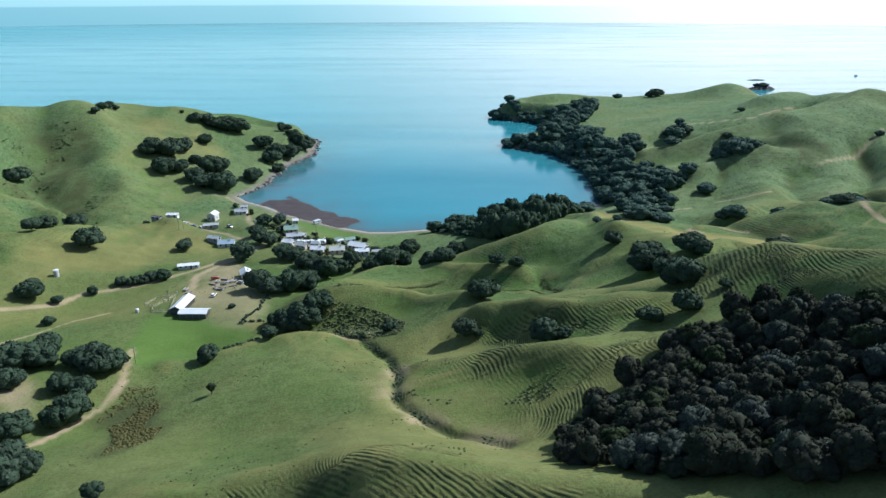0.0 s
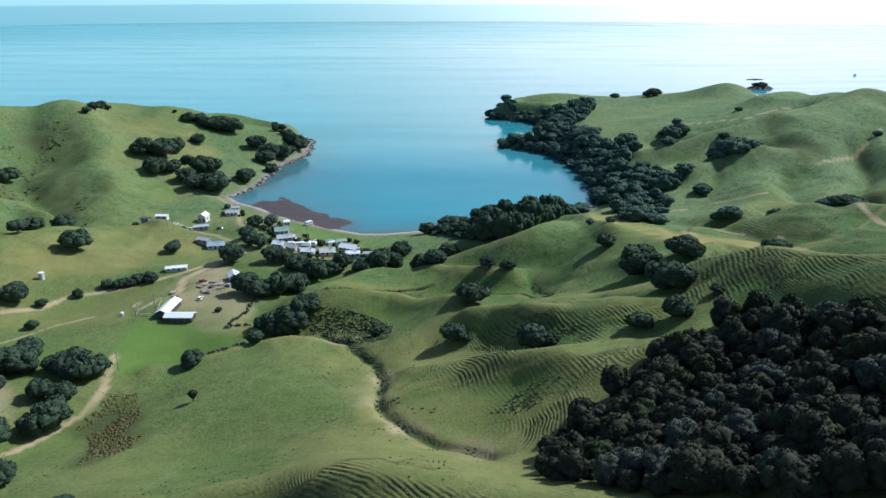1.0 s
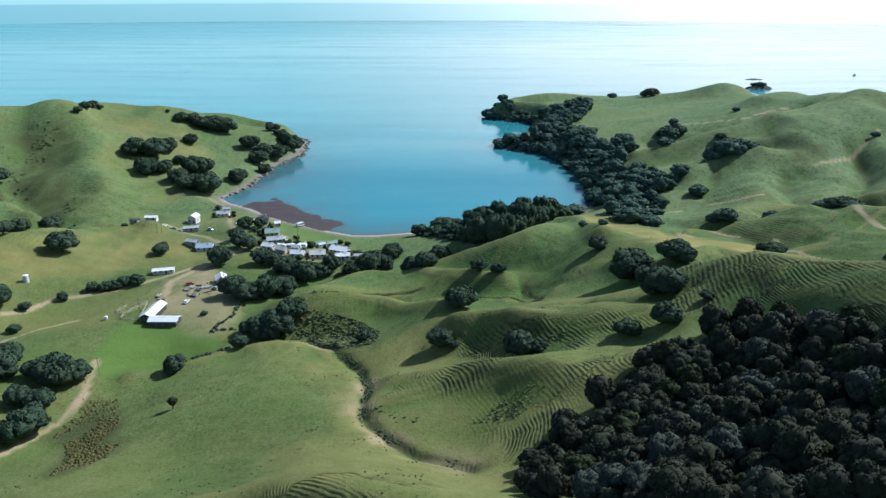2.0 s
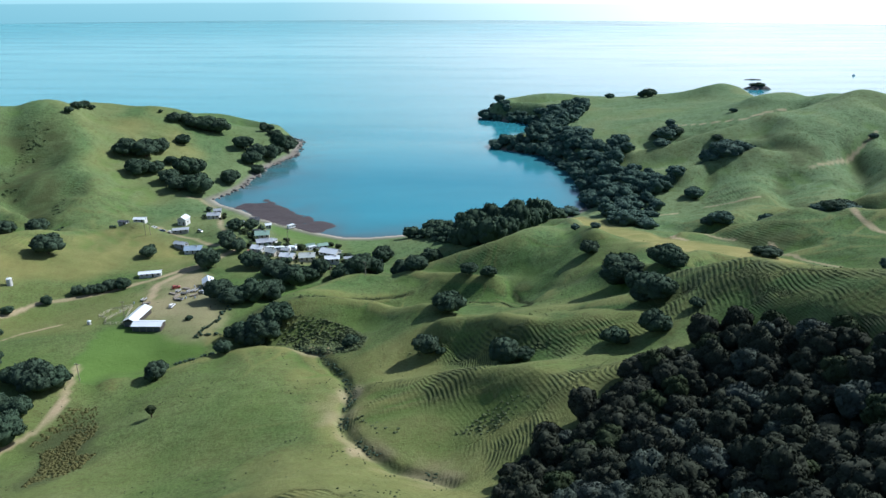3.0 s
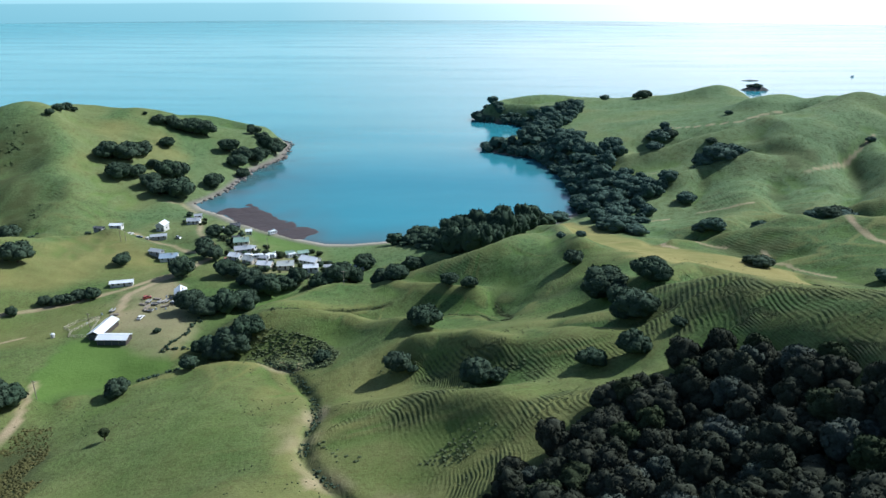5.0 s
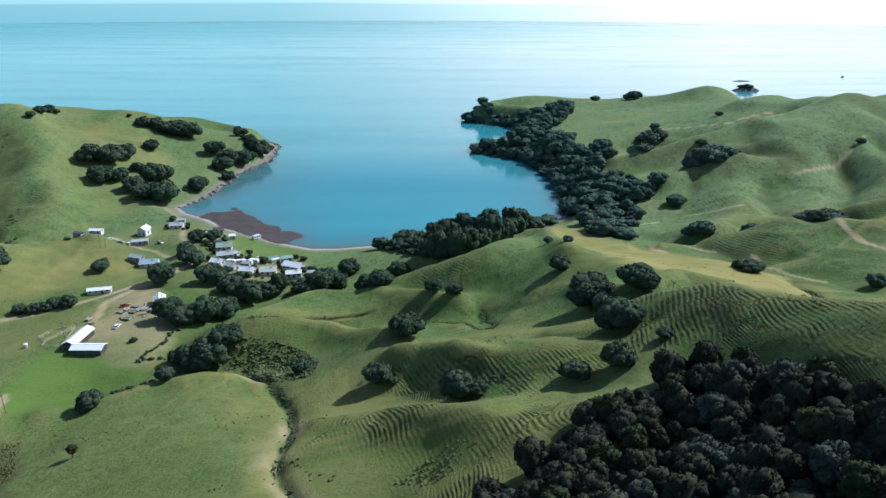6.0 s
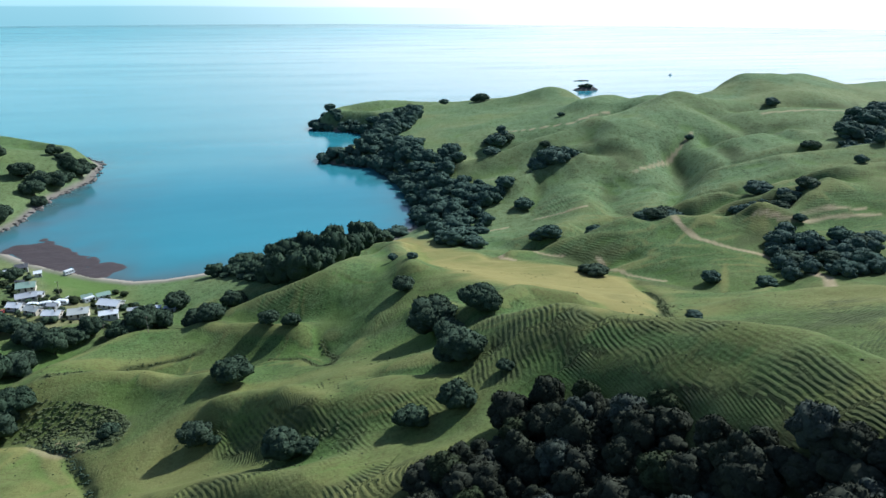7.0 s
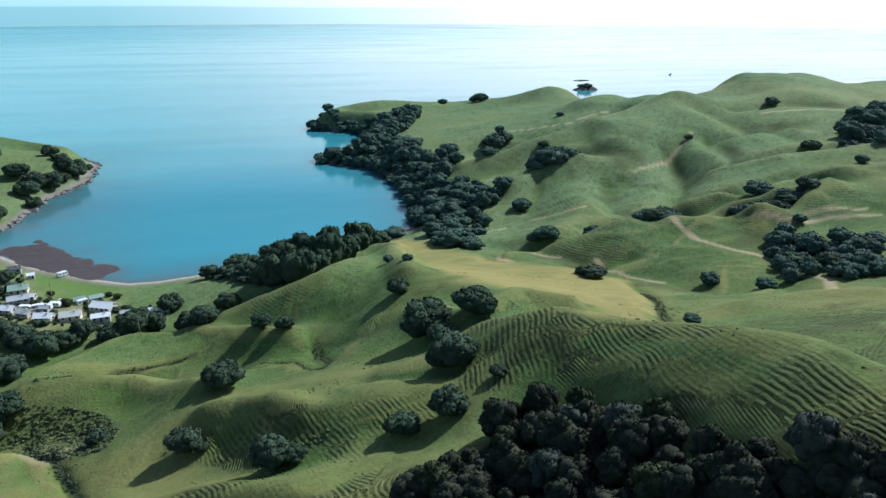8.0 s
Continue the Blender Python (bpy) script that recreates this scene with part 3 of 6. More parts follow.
VILLAGE_YARD = [(-99, 390), (-113, 463), (-92, 414), (-62, 393), (-56, 406), (-43, 374), (-49, 345), (-85, 361)]
SCRUB_PATCH = [(17, 167), (24, 172), (32, 173), (36, 169), (33, 165), (25, 162)]
BUSH_LINES = [[(1, 234), (6, 231), (12, 230)],
    [(35, 206), (40, 203), (46, 201)],
    [(-11, 187), (-5, 178), (2, 172)]]
DRY_RISE = [(-233, 340), (-219, 365), (-190, 415), (-164, 410), (-118, 370), (-146, 337), (-189, 313), (-205, 290)]
DRY_HEAD = [(-300, 600), (-255, 640), (-200, 600), (-190, 500), (-225, 460), (-262, 520)]


FOLDS = NEAR_FOLDS + SPUR_FOLDS + RIDGE_FOLDS + HILL_FOLDS + COAST_FOLDS + WEST_FOLDS + EAST_GULLIES + LEFT_FOLDS + SKYLINE_FOLDS


def crest_side(x, y, pts):
    """How much a place lies on the left of a line (0 to 1), and its distance."""
    best, side = np.full(np.shape(x), 1e12), np.zeros(np.shape(x))
    for (ax, ay), (bx, by) in zip(pts[:-1], pts[1:]):
        dx, dy = bx - ax, by - ay
        run = math.hypot(dx, dy)
        q = np.clip(((x - ax) * dx + (y - ay) * dy) / run ** 2, 0, 1)
        px, py = x - ax - q * dx, y - ay - q * dy
        d = np.hypot(px, py)
        k = d < best
        best = np.where(k, d, best)
        side = np.where(k, (py * dx - px * dy) / run, side)
    return 0.5 + 0.5 * side / (best + 0.8), best


def crest_height(x, y):
    """Sharp crests that fall away behind, scarps that step down in front, spines and clefts."""
    z = np.zeros(x.shape)
    wx, wy = x + 2.2 * ripple(x, y, 17, 23), y + 2.2 * ripple(x, y, 17, 24)
    near = lambda pts, r: (x > min(p[0] for p in pts) - r) & (x < max(p[0] for p in pts) + r) & (y > min(p[1] for p in pts) - r) & (y < max(p[1] for p in pts) + r)
    for h, w, back, pts in CRESTS:
        box = near(pts, 4 * w)
        if box.any():
            far, d = crest_side(wx[box], wy[box], pts)
            lee = h * np.exp(-((d / (0.55 * w)) ** 2)) - back * np.exp(-(((d - 1.15 * w) / (0.7 * w)) ** 2)) * smooth(0, 0.6 * w, d)
            z[box] += (1 - far) * h * np.exp(-((d / w) ** 2)) + far * lee
    for h, w, reach, pts in SCARPS:
        box = near(pts, 3 * reach)
        if box.any():
            far, d = crest_side(wx[box], wy[box], pts)
            z[box] += h * np.tanh((2 * far - 1) * d / w) * np.exp(-((d / reach) ** 2))
    for h, w, pts in SPINES:
        box = near(pts, 4 * w)
        if box.any():
            d = line_distance(wx[box], wy[box], pts)
            z[box] += h * np.exp(-np.abs(d / w) ** 1.3)
    return z


def fold_height(x, y, off):
    """Crests, hollows and gullies, over the hills."""
    z = np.zeros(x.shape)
    land = smooth(10, 45, off)
    wx, wy = x + 9 * ripple(x, y, 40, 21), y + 9 * ripple(x, y, 40, 22)
    for h, w, pts in FOLDS:
        xs, ys = [p[0] for p in pts], [p[1] for p in pts]
        box = (x > min(xs) - 4 * w) & (x < max(xs) + 4 * w) & (y > min(ys) - 4 * w) & (y < max(ys) + 4 * w)
        if box.any():
            k = min(1.0, w / 12)
            d = line_distance(x[box] + k * (wx[box] - x[box]), y[box] + k * (wy[box] - y[box]), pts)
            z[box] += land[box] * h * np.exp(-((d / w) ** 2)) if h > 0 else land[box] * h * np.exp(-np.abs(d / w) ** 1.4)
    z += land * crest_height(x, y)
    wild = smooth(30, 90, off) * smooth(330, 430, y + 0.25 * np.abs(x))
    z += wild * 1.7 * (0.55 - np.abs(ripple(wx, wy, 62, 31)) - 0.4 * np.abs(ripple(wx, wy, 27, 32)))
    z += wild * 1.2 * (0.5 - np.abs(ripple(0.35 * wx + 0.1 * wy, wy - 0.25 * wx, 17, 33))) + wild * 0.6 * (0.5 - np.abs(ripple(0.5 * wx, wy + 0.3 * wx, 8, 34)))
    return z


def broad_height(x, y, off=None):
    x, y = np.asarray(x, float), np.asarray(y, float)
    off = shore_distance(x, y) if off is None else off
    z = hill_height(x, y, off) + fold_height(x, y, off)
    return np.where(off > 3, np.maximum(z, 0.5), z)


def full_height(x, y, off):
    z = broad_height(x, y, off)
    slope = np.hypot(np.gradient(z, GX, axis=1), np.gradient(z, GY, axis=0))
    land = smooth(4, 30, off)
    z = z + land * (0.35 * ripple(x, y, 13, 3) + 0.22 * ripple(x, y, 5, 4)) * smooth(0.05, 0.3, slope)
    trod = smooth(0.22, 0.42, slope) * land
    patchy = smooth(-0.45, 0.05, ripple(x, y, 30, 7) + 0.4 * ripple(x, y, 11, 8))
    walked = np.zeros_like(x)
    for poly in TERRACES + SLOPE_TERRACES:
        walked = np.maximum(walked, soft_inside(x, y, poly, 7.0))
    trod = trod * np.maximum((0.14 + 0.20 * smooth(300, 380, y)) * patchy, walked * (0.12 + 0.88 * smooth(-0.35, 0.3, ripple(x, y, 17, 15) + 0.5 * ripple(x, y, 7, 16))))
    rows = np.where(y > 330, z / 0.85, z / 0.48)
    for poly, way, gap in TREADS:
        inner = soft_inside(x, y, poly, 4.0)
        trod = np.maximum(trod, inner * smooth(0.24, 0.46, slope) * (0.15 + 0.85 * smooth(-0.35, 0.35, ripple(x, y, 13, 17) + 0.5 * ripple(x, y, 6, 18))))
        a = radians(way)
        rows = np.where(inner > 0.5, (x * math.sin(a) - y * math.cos(a)) / gap, rows)
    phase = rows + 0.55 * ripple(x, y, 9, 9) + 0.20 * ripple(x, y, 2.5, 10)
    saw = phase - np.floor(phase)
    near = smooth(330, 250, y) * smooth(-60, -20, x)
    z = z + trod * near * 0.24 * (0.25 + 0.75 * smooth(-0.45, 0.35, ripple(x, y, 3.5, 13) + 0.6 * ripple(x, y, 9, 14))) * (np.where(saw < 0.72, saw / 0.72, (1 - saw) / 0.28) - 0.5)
    dug = np.exp(-((line_distance(x, y, NEAR_FOLDS[0][2]) / 1.6) ** 2)) + 0.6 * np.exp(-((line_distance(x, y, RIDGE_FOLDS[0][2]) / 1.5) ** 2))
    for line in GRASS_DITCHES:
        dug = dug + 0.9 * np.exp(-((line_distance(x, y, line) / 1.1) ** 2))
    z = z - 1.0 * dug * (0.7 + 0.5 * ripple(x, y, 4, 12))
    return z, trod, slope, phase


def soft_inside(x, y, poly, edge=4.0):
    """One inside the outline, nought outside, with a ragged edge of that width."""
    d = line_distance(x, y, poly + poly[:1]) * np.where(inside(x, y, poly), 1, -1)
    return smooth(-edge, edge, d + edge * (0.9 * ripple(x, y, edge * 2.5, 41) + 0.5 * ripple(x, y, edge, 42)))


def cover_masks(x, y, z_broad, off, slope, trod):
    """What grows or lies where: bare dirt, lush grass, dry grass, rough scrub, sand, rock. Scrub also carries painted
    slope shade.
    """
    rag = ripple(x, y, 9, 51)
    dirt = np.zeros_like(x)
    for w, pts in TRACKS + HILL_TRACKS:
        d = line_distance(x, y, pts)
        dirt = np.maximum(dirt, smooth(w * 0.75, w * 0.30, d + 0.4 * rag) * (0.72 + 0.2 * ripple(x, y, 5, 52)) )
    dirt = np.maximum(dirt, 0.62 * soft_inside(x, y, FARM_YARD, 6) * (0.75 + 0.35 * ripple(x, y, 11, 53)))
    dirt = np.maximum(dirt, 0.7 * soft_inside(x, y, BARE_BANK, 5) * (0.7 + 0.4 * rag))
    dirt = np.maximum(dirt, 0.26 * soft_inside(x, y, VILLAGE_YARD, 5) * (0.6 + 0.6 * ripple(x, y, 7, 67)))
    for k, poly in enumerate(BARE_PATCHES):
        dirt = np.maximum(dirt, (0.42, 0.95, 0.5)[k] * soft_inside(x, y, poly, (4, 1.2, 4)[k]) * (0.8 + 0.3 * rag))
    creek = line_distance(x, y, NEAR_FOLDS[0][2])
    dirt = np.maximum(dirt, 0.5 * smooth(3.0, 0.5, np.abs(creek - 2.4)) * smooth(0.2, 0.8, ripple(x, y, 15, 54)))
    lush = 0.95 * soft_inside(x, y, GREEN_PADDOCK, 2.0)
    lush = np.maximum(lush, 0.75 * soft_inside(x, y, BEACH_RESERVE, 3.0))
    lush = np.maximum(lush, 0.18 * smooth(0.1, 0.6, ripple(x, y, 48, 57)) * smooth(0.30, 0.12, slope))
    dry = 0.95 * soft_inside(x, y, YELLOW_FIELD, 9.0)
    # yellow is stronger near by; far slopes stay cooler, for the painted haze
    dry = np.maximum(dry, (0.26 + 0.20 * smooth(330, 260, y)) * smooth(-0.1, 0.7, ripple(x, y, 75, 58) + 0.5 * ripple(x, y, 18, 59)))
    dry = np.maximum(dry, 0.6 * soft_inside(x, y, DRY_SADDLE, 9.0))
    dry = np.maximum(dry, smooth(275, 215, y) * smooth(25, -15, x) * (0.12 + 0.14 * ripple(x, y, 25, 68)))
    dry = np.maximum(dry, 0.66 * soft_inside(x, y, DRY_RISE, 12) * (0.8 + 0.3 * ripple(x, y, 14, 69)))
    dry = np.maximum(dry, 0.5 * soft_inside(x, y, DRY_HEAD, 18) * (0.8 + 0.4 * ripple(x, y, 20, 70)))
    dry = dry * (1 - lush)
    # yellower on crests, greener in hollows, which strengthens the relief
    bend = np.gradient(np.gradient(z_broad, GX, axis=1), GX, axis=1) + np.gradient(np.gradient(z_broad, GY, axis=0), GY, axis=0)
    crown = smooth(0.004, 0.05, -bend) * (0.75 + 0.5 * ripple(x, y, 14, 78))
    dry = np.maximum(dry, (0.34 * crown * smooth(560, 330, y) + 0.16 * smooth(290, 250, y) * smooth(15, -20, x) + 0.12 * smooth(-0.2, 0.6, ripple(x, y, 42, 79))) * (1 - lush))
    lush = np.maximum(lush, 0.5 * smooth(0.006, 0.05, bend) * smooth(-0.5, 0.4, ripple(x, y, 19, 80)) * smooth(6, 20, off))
    scrub = 0.9 * soft_inside(x, y, REED_BED, 5.0)
    scrub = np.maximum(scrub, 0.55 * soft_inside(x, y, SCRUB_BANK, 6.0) * (0.6 + 0.5 * ripple(x, y, 4, 60)))
    scrub = np.maximum(scrub, 0.9 * smooth(1.9, 0.5, creek + 1.1 * rag))
    scrub = np.maximum(scrub, 0.9 * soft_inside(x, y, FOREST, 3.0))
    for line in GRASS_DITCHES:
        scrub = np.maximum(scrub, 0.85 * smooth(2.0, 0.5, line_distance(x, y, line) + 0.8 * rag))
    # west hill's rough face: scrub, plus its shade painted as darker ground
    rough = soft_inside(x, y, ROUGH_SHADED_SLOPE, 14.0)
    scrub = np.maximum(scrub, rough * (0.42 + 0.5 * smooth(-0.1, 0.6, ripple(x, y, 13, 63) + 0.7 * ripple(x, y, 5, 64))))
    for poly in EAST_SCRUB:
        scrub = np.maximum(scrub, 0.7 * soft_inside(x, y, poly, 5.0) * smooth(-0.7, 0.1, ripple(x, y, 9, 65)))
    # darker, patchy tone in the drop behind each crest
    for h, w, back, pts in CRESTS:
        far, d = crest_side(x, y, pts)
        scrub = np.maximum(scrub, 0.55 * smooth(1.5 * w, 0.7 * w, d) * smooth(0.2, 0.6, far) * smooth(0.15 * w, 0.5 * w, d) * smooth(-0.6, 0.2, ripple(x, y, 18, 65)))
    for poly in EAST_WOODS:
        scrub = np.maximum(scrub, 0.9 * soft_inside(x, y, poly, 6.0))
    # scrub tone along hollows; one far EAST_GULLIES line paints a shaded band
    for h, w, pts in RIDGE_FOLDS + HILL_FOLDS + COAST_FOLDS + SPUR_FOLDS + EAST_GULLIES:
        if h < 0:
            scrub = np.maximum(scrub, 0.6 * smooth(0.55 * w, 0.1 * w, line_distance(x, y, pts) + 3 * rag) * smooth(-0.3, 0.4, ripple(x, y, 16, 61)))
    # trodden faces darkened too, painting their shade with the scrub tone
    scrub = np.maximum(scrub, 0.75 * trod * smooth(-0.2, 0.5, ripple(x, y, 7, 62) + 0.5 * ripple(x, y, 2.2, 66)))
    sand = smooth(5.5, 1.5, off) * smooth(-28, -6, off) * smooth(-176, -155, x) * smooth(60, 20, x) * smooth(560, 500, y)
    rock = smooth(9, 3, off) * (1 - sand) * smooth(-20, 0, off)
    return dict(dirt=np.clip(dirt, 0, 1), lush=lush, dry=dry, scrub=np.clip(scrub, 0, 1), sand=sand, rock=rock)



# ---- ground, sea and distance ----
def mesh_object(name, verts, faces, mat=None, parent=None, smooth_faces=False):
    me = bpy.data.meshes.new(name)
    me.from_pydata([tuple(v) for v in verts], [], [tuple(f) for f in faces])
    if mat is not None:
        me.materials.append(mat)
    if smooth_faces:
        me.polygons.foreach_set("use_smooth", np.ones(len(me.polygons), bool))
    me.update()
    ob = new(name, me)
    if parent is not None:
        ob.parent = parent
    return ob


def grid_object(name, xs, ys, z, mat):
    nx, ny = len(xs), len(ys)
    gx, gy = np.meshgrid(xs, ys)
    co = np.stack([gx, gy, z], -1).reshape(-1, 3)
    a = (np.arange(ny - 1)[:, None] * nx + np.arange(nx - 1)[None, :]).ravel()
    quads = np.stack([a, a + 1, a + nx + 1, a + nx], -1)
    me = bpy.data.meshes.new(name)
    me.vertices.add(len(co))
    me.vertices.foreach_set("co", co.ravel().astype(np.float32))
    me.loops.add(quads.size)
    me.loops.foreach_set("vertex_index", quads.ravel().astype(np.int32))
    me.polygons.add(len(quads))
    me.polygons.foreach_set("loop_start", np.arange(0, quads.size, 4, dtype=np.int32))
    me.polygons.foreach_set("use_smooth", np.ones(len(quads), bool))
    me.materials.append(mat)
    me.update(calc_edges=True)
    return new(name, me)


def paint(me, name, r, g, b):
    at = me.attributes.new(name, "FLOAT_COLOR", "POINT")
    at.data.foreach_set("color", np.stack([r, g, b, np.ones_like(r)], -1).ravel().astype(np.float32))


def steps(*runs):
    """Grid lines: runs of (from, to, spacing), joined end to end."""
    out = [np.array([runs[0][0]], float)]
    for lo, hi, by in runs:
        k = max(1, round((hi - lo) / by))
        out.append(np.linspace(lo, hi, k + 1)[1:])
    return np.concatenate(out)


GX = steps((-4600, -1200, 340), (-1200, -520, 34), (-520, -240, 4), (-240, -60, 1.7), (-60, -10, 0.9), (-10, 140, 0.68), (140, 260, 1.3), (260, 400, 2.6), (400, 520, 4), (520, 1200, 25), (1200, 4600, 340))
GY = steps((-4600, -900, 370), (-900, -60, 30), (-60, 90, 3), (90, 240, 0.68), (240, 330, 0.9), (330, 480, 1.8), (480, 760, 3.5), (760, 1160, 6), (1160, 1500, 25), (1500, 4600, 310))
mx, my = np.meshgrid(GX, GY)
off = shore_distance(mx, my)
mz, trod, slope, phase = full_height(mx, my, off)
ground = grid_object("ground", GX, GY, mz, PASTURE)
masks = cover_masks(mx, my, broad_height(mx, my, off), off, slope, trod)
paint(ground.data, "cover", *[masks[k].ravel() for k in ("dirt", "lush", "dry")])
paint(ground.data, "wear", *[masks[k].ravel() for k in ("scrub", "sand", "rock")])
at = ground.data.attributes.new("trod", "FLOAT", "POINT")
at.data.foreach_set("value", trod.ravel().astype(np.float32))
at = ground.data.attributes.new("haze_tint", "FLOAT", "POINT")
# grows with distance: how much haze is painted into the pasture
haze_share = smooth(-260, -60, mx) * 0.45 * smooth(300, 480, my) + 0.55 * smooth(300, 480, my + 40 * ripple(mx, my, 70, 84) + 12 * ripple(mx, my, 20, 85)) * (0.72 + 0.28 * ripple(mx, my, 33, 86))
at.data.foreach_set("value", np.clip(haze_share, 0, 1).ravel().astype(np.float32))
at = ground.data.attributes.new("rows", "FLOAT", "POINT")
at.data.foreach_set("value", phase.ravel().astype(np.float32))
tagged(ground, "rolling green sheep pasture with trodden terraces on the slopes", "pasture", kind="structure")

SX = steps((-5200, -700, 300), (-700, -260, 20), (-260, 160, 3), (160, 700, 20), (700, 5200, 300))
SY = steps((380, 720, 3), (720, 1000, 10), (1000, 5080, 120))
wx, wy = np.meshgrid(SX, SY)
water = grid_object("water", SX, SY, np.zeros_like(wx), WATER)
wd = -shore_distance(wx, wy)
shal = np.exp(-np.clip(wd, 0, None) / (14.0 + 22.0 * smooth(-20, -90, wx))) * (0.75 + 0.25 * ripple(wx, wy, 12, 5)) * (0.4 + 0.6 * smooth(700, 600, wy))
at = water.data.attributes.new("shallow", "FLOAT", "POINT")
at.data.foreach_set("value", np.clip(shal, 0, 1).ravel().astype(np.float32))
tagged(water, "calm turquoise sea in a sheltered bay, paling into the distance", "sea", kind="structure")


def distance_wall():
    m = bpy.data.materials.new("bright_haze")
    m.use_nodes = True
    n, l = m.node_tree.nodes, m.node_tree.links
    n.remove(n["Principled BSDF"])
    pos = n.new("ShaderNodeNewGeometry").outputs["Position"]
    sep = n.new("ShaderNodeSeparateXYZ")
    l.new(pos, sep.inputs[0])
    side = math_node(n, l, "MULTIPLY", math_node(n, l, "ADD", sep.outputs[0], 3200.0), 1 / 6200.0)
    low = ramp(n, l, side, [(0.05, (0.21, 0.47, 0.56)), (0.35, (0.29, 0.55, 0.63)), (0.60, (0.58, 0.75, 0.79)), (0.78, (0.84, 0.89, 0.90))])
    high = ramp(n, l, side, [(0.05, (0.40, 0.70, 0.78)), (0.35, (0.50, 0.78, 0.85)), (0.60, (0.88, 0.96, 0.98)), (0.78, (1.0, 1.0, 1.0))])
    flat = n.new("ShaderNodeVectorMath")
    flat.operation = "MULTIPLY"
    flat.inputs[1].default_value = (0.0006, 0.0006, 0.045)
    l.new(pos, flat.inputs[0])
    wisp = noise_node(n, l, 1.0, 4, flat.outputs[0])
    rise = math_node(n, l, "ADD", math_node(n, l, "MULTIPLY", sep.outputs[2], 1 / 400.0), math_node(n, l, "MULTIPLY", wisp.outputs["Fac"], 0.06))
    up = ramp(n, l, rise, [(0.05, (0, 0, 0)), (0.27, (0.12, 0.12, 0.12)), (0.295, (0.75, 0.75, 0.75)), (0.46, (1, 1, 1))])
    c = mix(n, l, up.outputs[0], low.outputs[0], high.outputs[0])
    # the wall glows: haze and sun glare are put in, brightening the sea's reflection
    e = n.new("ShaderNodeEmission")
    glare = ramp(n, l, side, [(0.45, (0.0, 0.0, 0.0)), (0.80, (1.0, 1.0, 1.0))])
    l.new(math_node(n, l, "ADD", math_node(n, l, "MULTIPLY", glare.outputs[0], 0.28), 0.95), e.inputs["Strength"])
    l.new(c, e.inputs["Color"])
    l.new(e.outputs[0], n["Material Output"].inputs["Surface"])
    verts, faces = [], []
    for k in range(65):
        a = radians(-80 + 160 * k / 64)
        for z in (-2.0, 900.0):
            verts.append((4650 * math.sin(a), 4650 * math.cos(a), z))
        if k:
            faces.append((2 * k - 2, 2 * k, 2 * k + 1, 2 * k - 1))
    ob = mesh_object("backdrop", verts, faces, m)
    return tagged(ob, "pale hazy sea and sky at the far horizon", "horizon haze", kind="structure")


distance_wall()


# ---- trees ----
def part(name, verts, faces, mat, parent, label="", smooth_faces=False):
    ob = mesh_object(name, verts, faces, mat, parent, smooth_faces)
    if label:
        ob["label"] = label
    return ob


def tube(points, radii, sides=6):
    verts, faces = [], []
    for (p, r) in zip(points, radii):
        for k in range(sides):
            a = 2 * math.pi * k / sides
            verts.append((p[0] + r * math.cos(a), p[1] + r * math.sin(a), p[2]))
    for i in range(len(points) - 1):
        for k in range(sides):
            a, b = i * sides + k, i * sides + (k + 1) % sides
            faces.append((a, b, b + sides, a + sides))
    faces.append(tuple(range(sides))[::-1])
    faces.append(tuple((len(points) - 1) * sides + k for k in range(sides)))
    return verts, faces


def joined(pieces):
    verts, faces = [], []
    for v, f in pieces:
        n = len(verts)
        verts += list(v)
        faces += [tuple(i + n for i in q) for q in f]
    return verts, faces


def unit_ball(level):
    bm = bmesh.new()
    bmesh.ops.create_icosphere(bm, subdivisions=level, radius=1.0)
    vs = np.array([v.co[:] for v in bm.verts])
    fs = np.array([[q.index for q in f.verts] for f in bm.faces])
    bm.free()
    return vs, fs


BALLS = {k: unit_ball(k) for k in (1, 2, 3)}
BALL = BALLS[2]


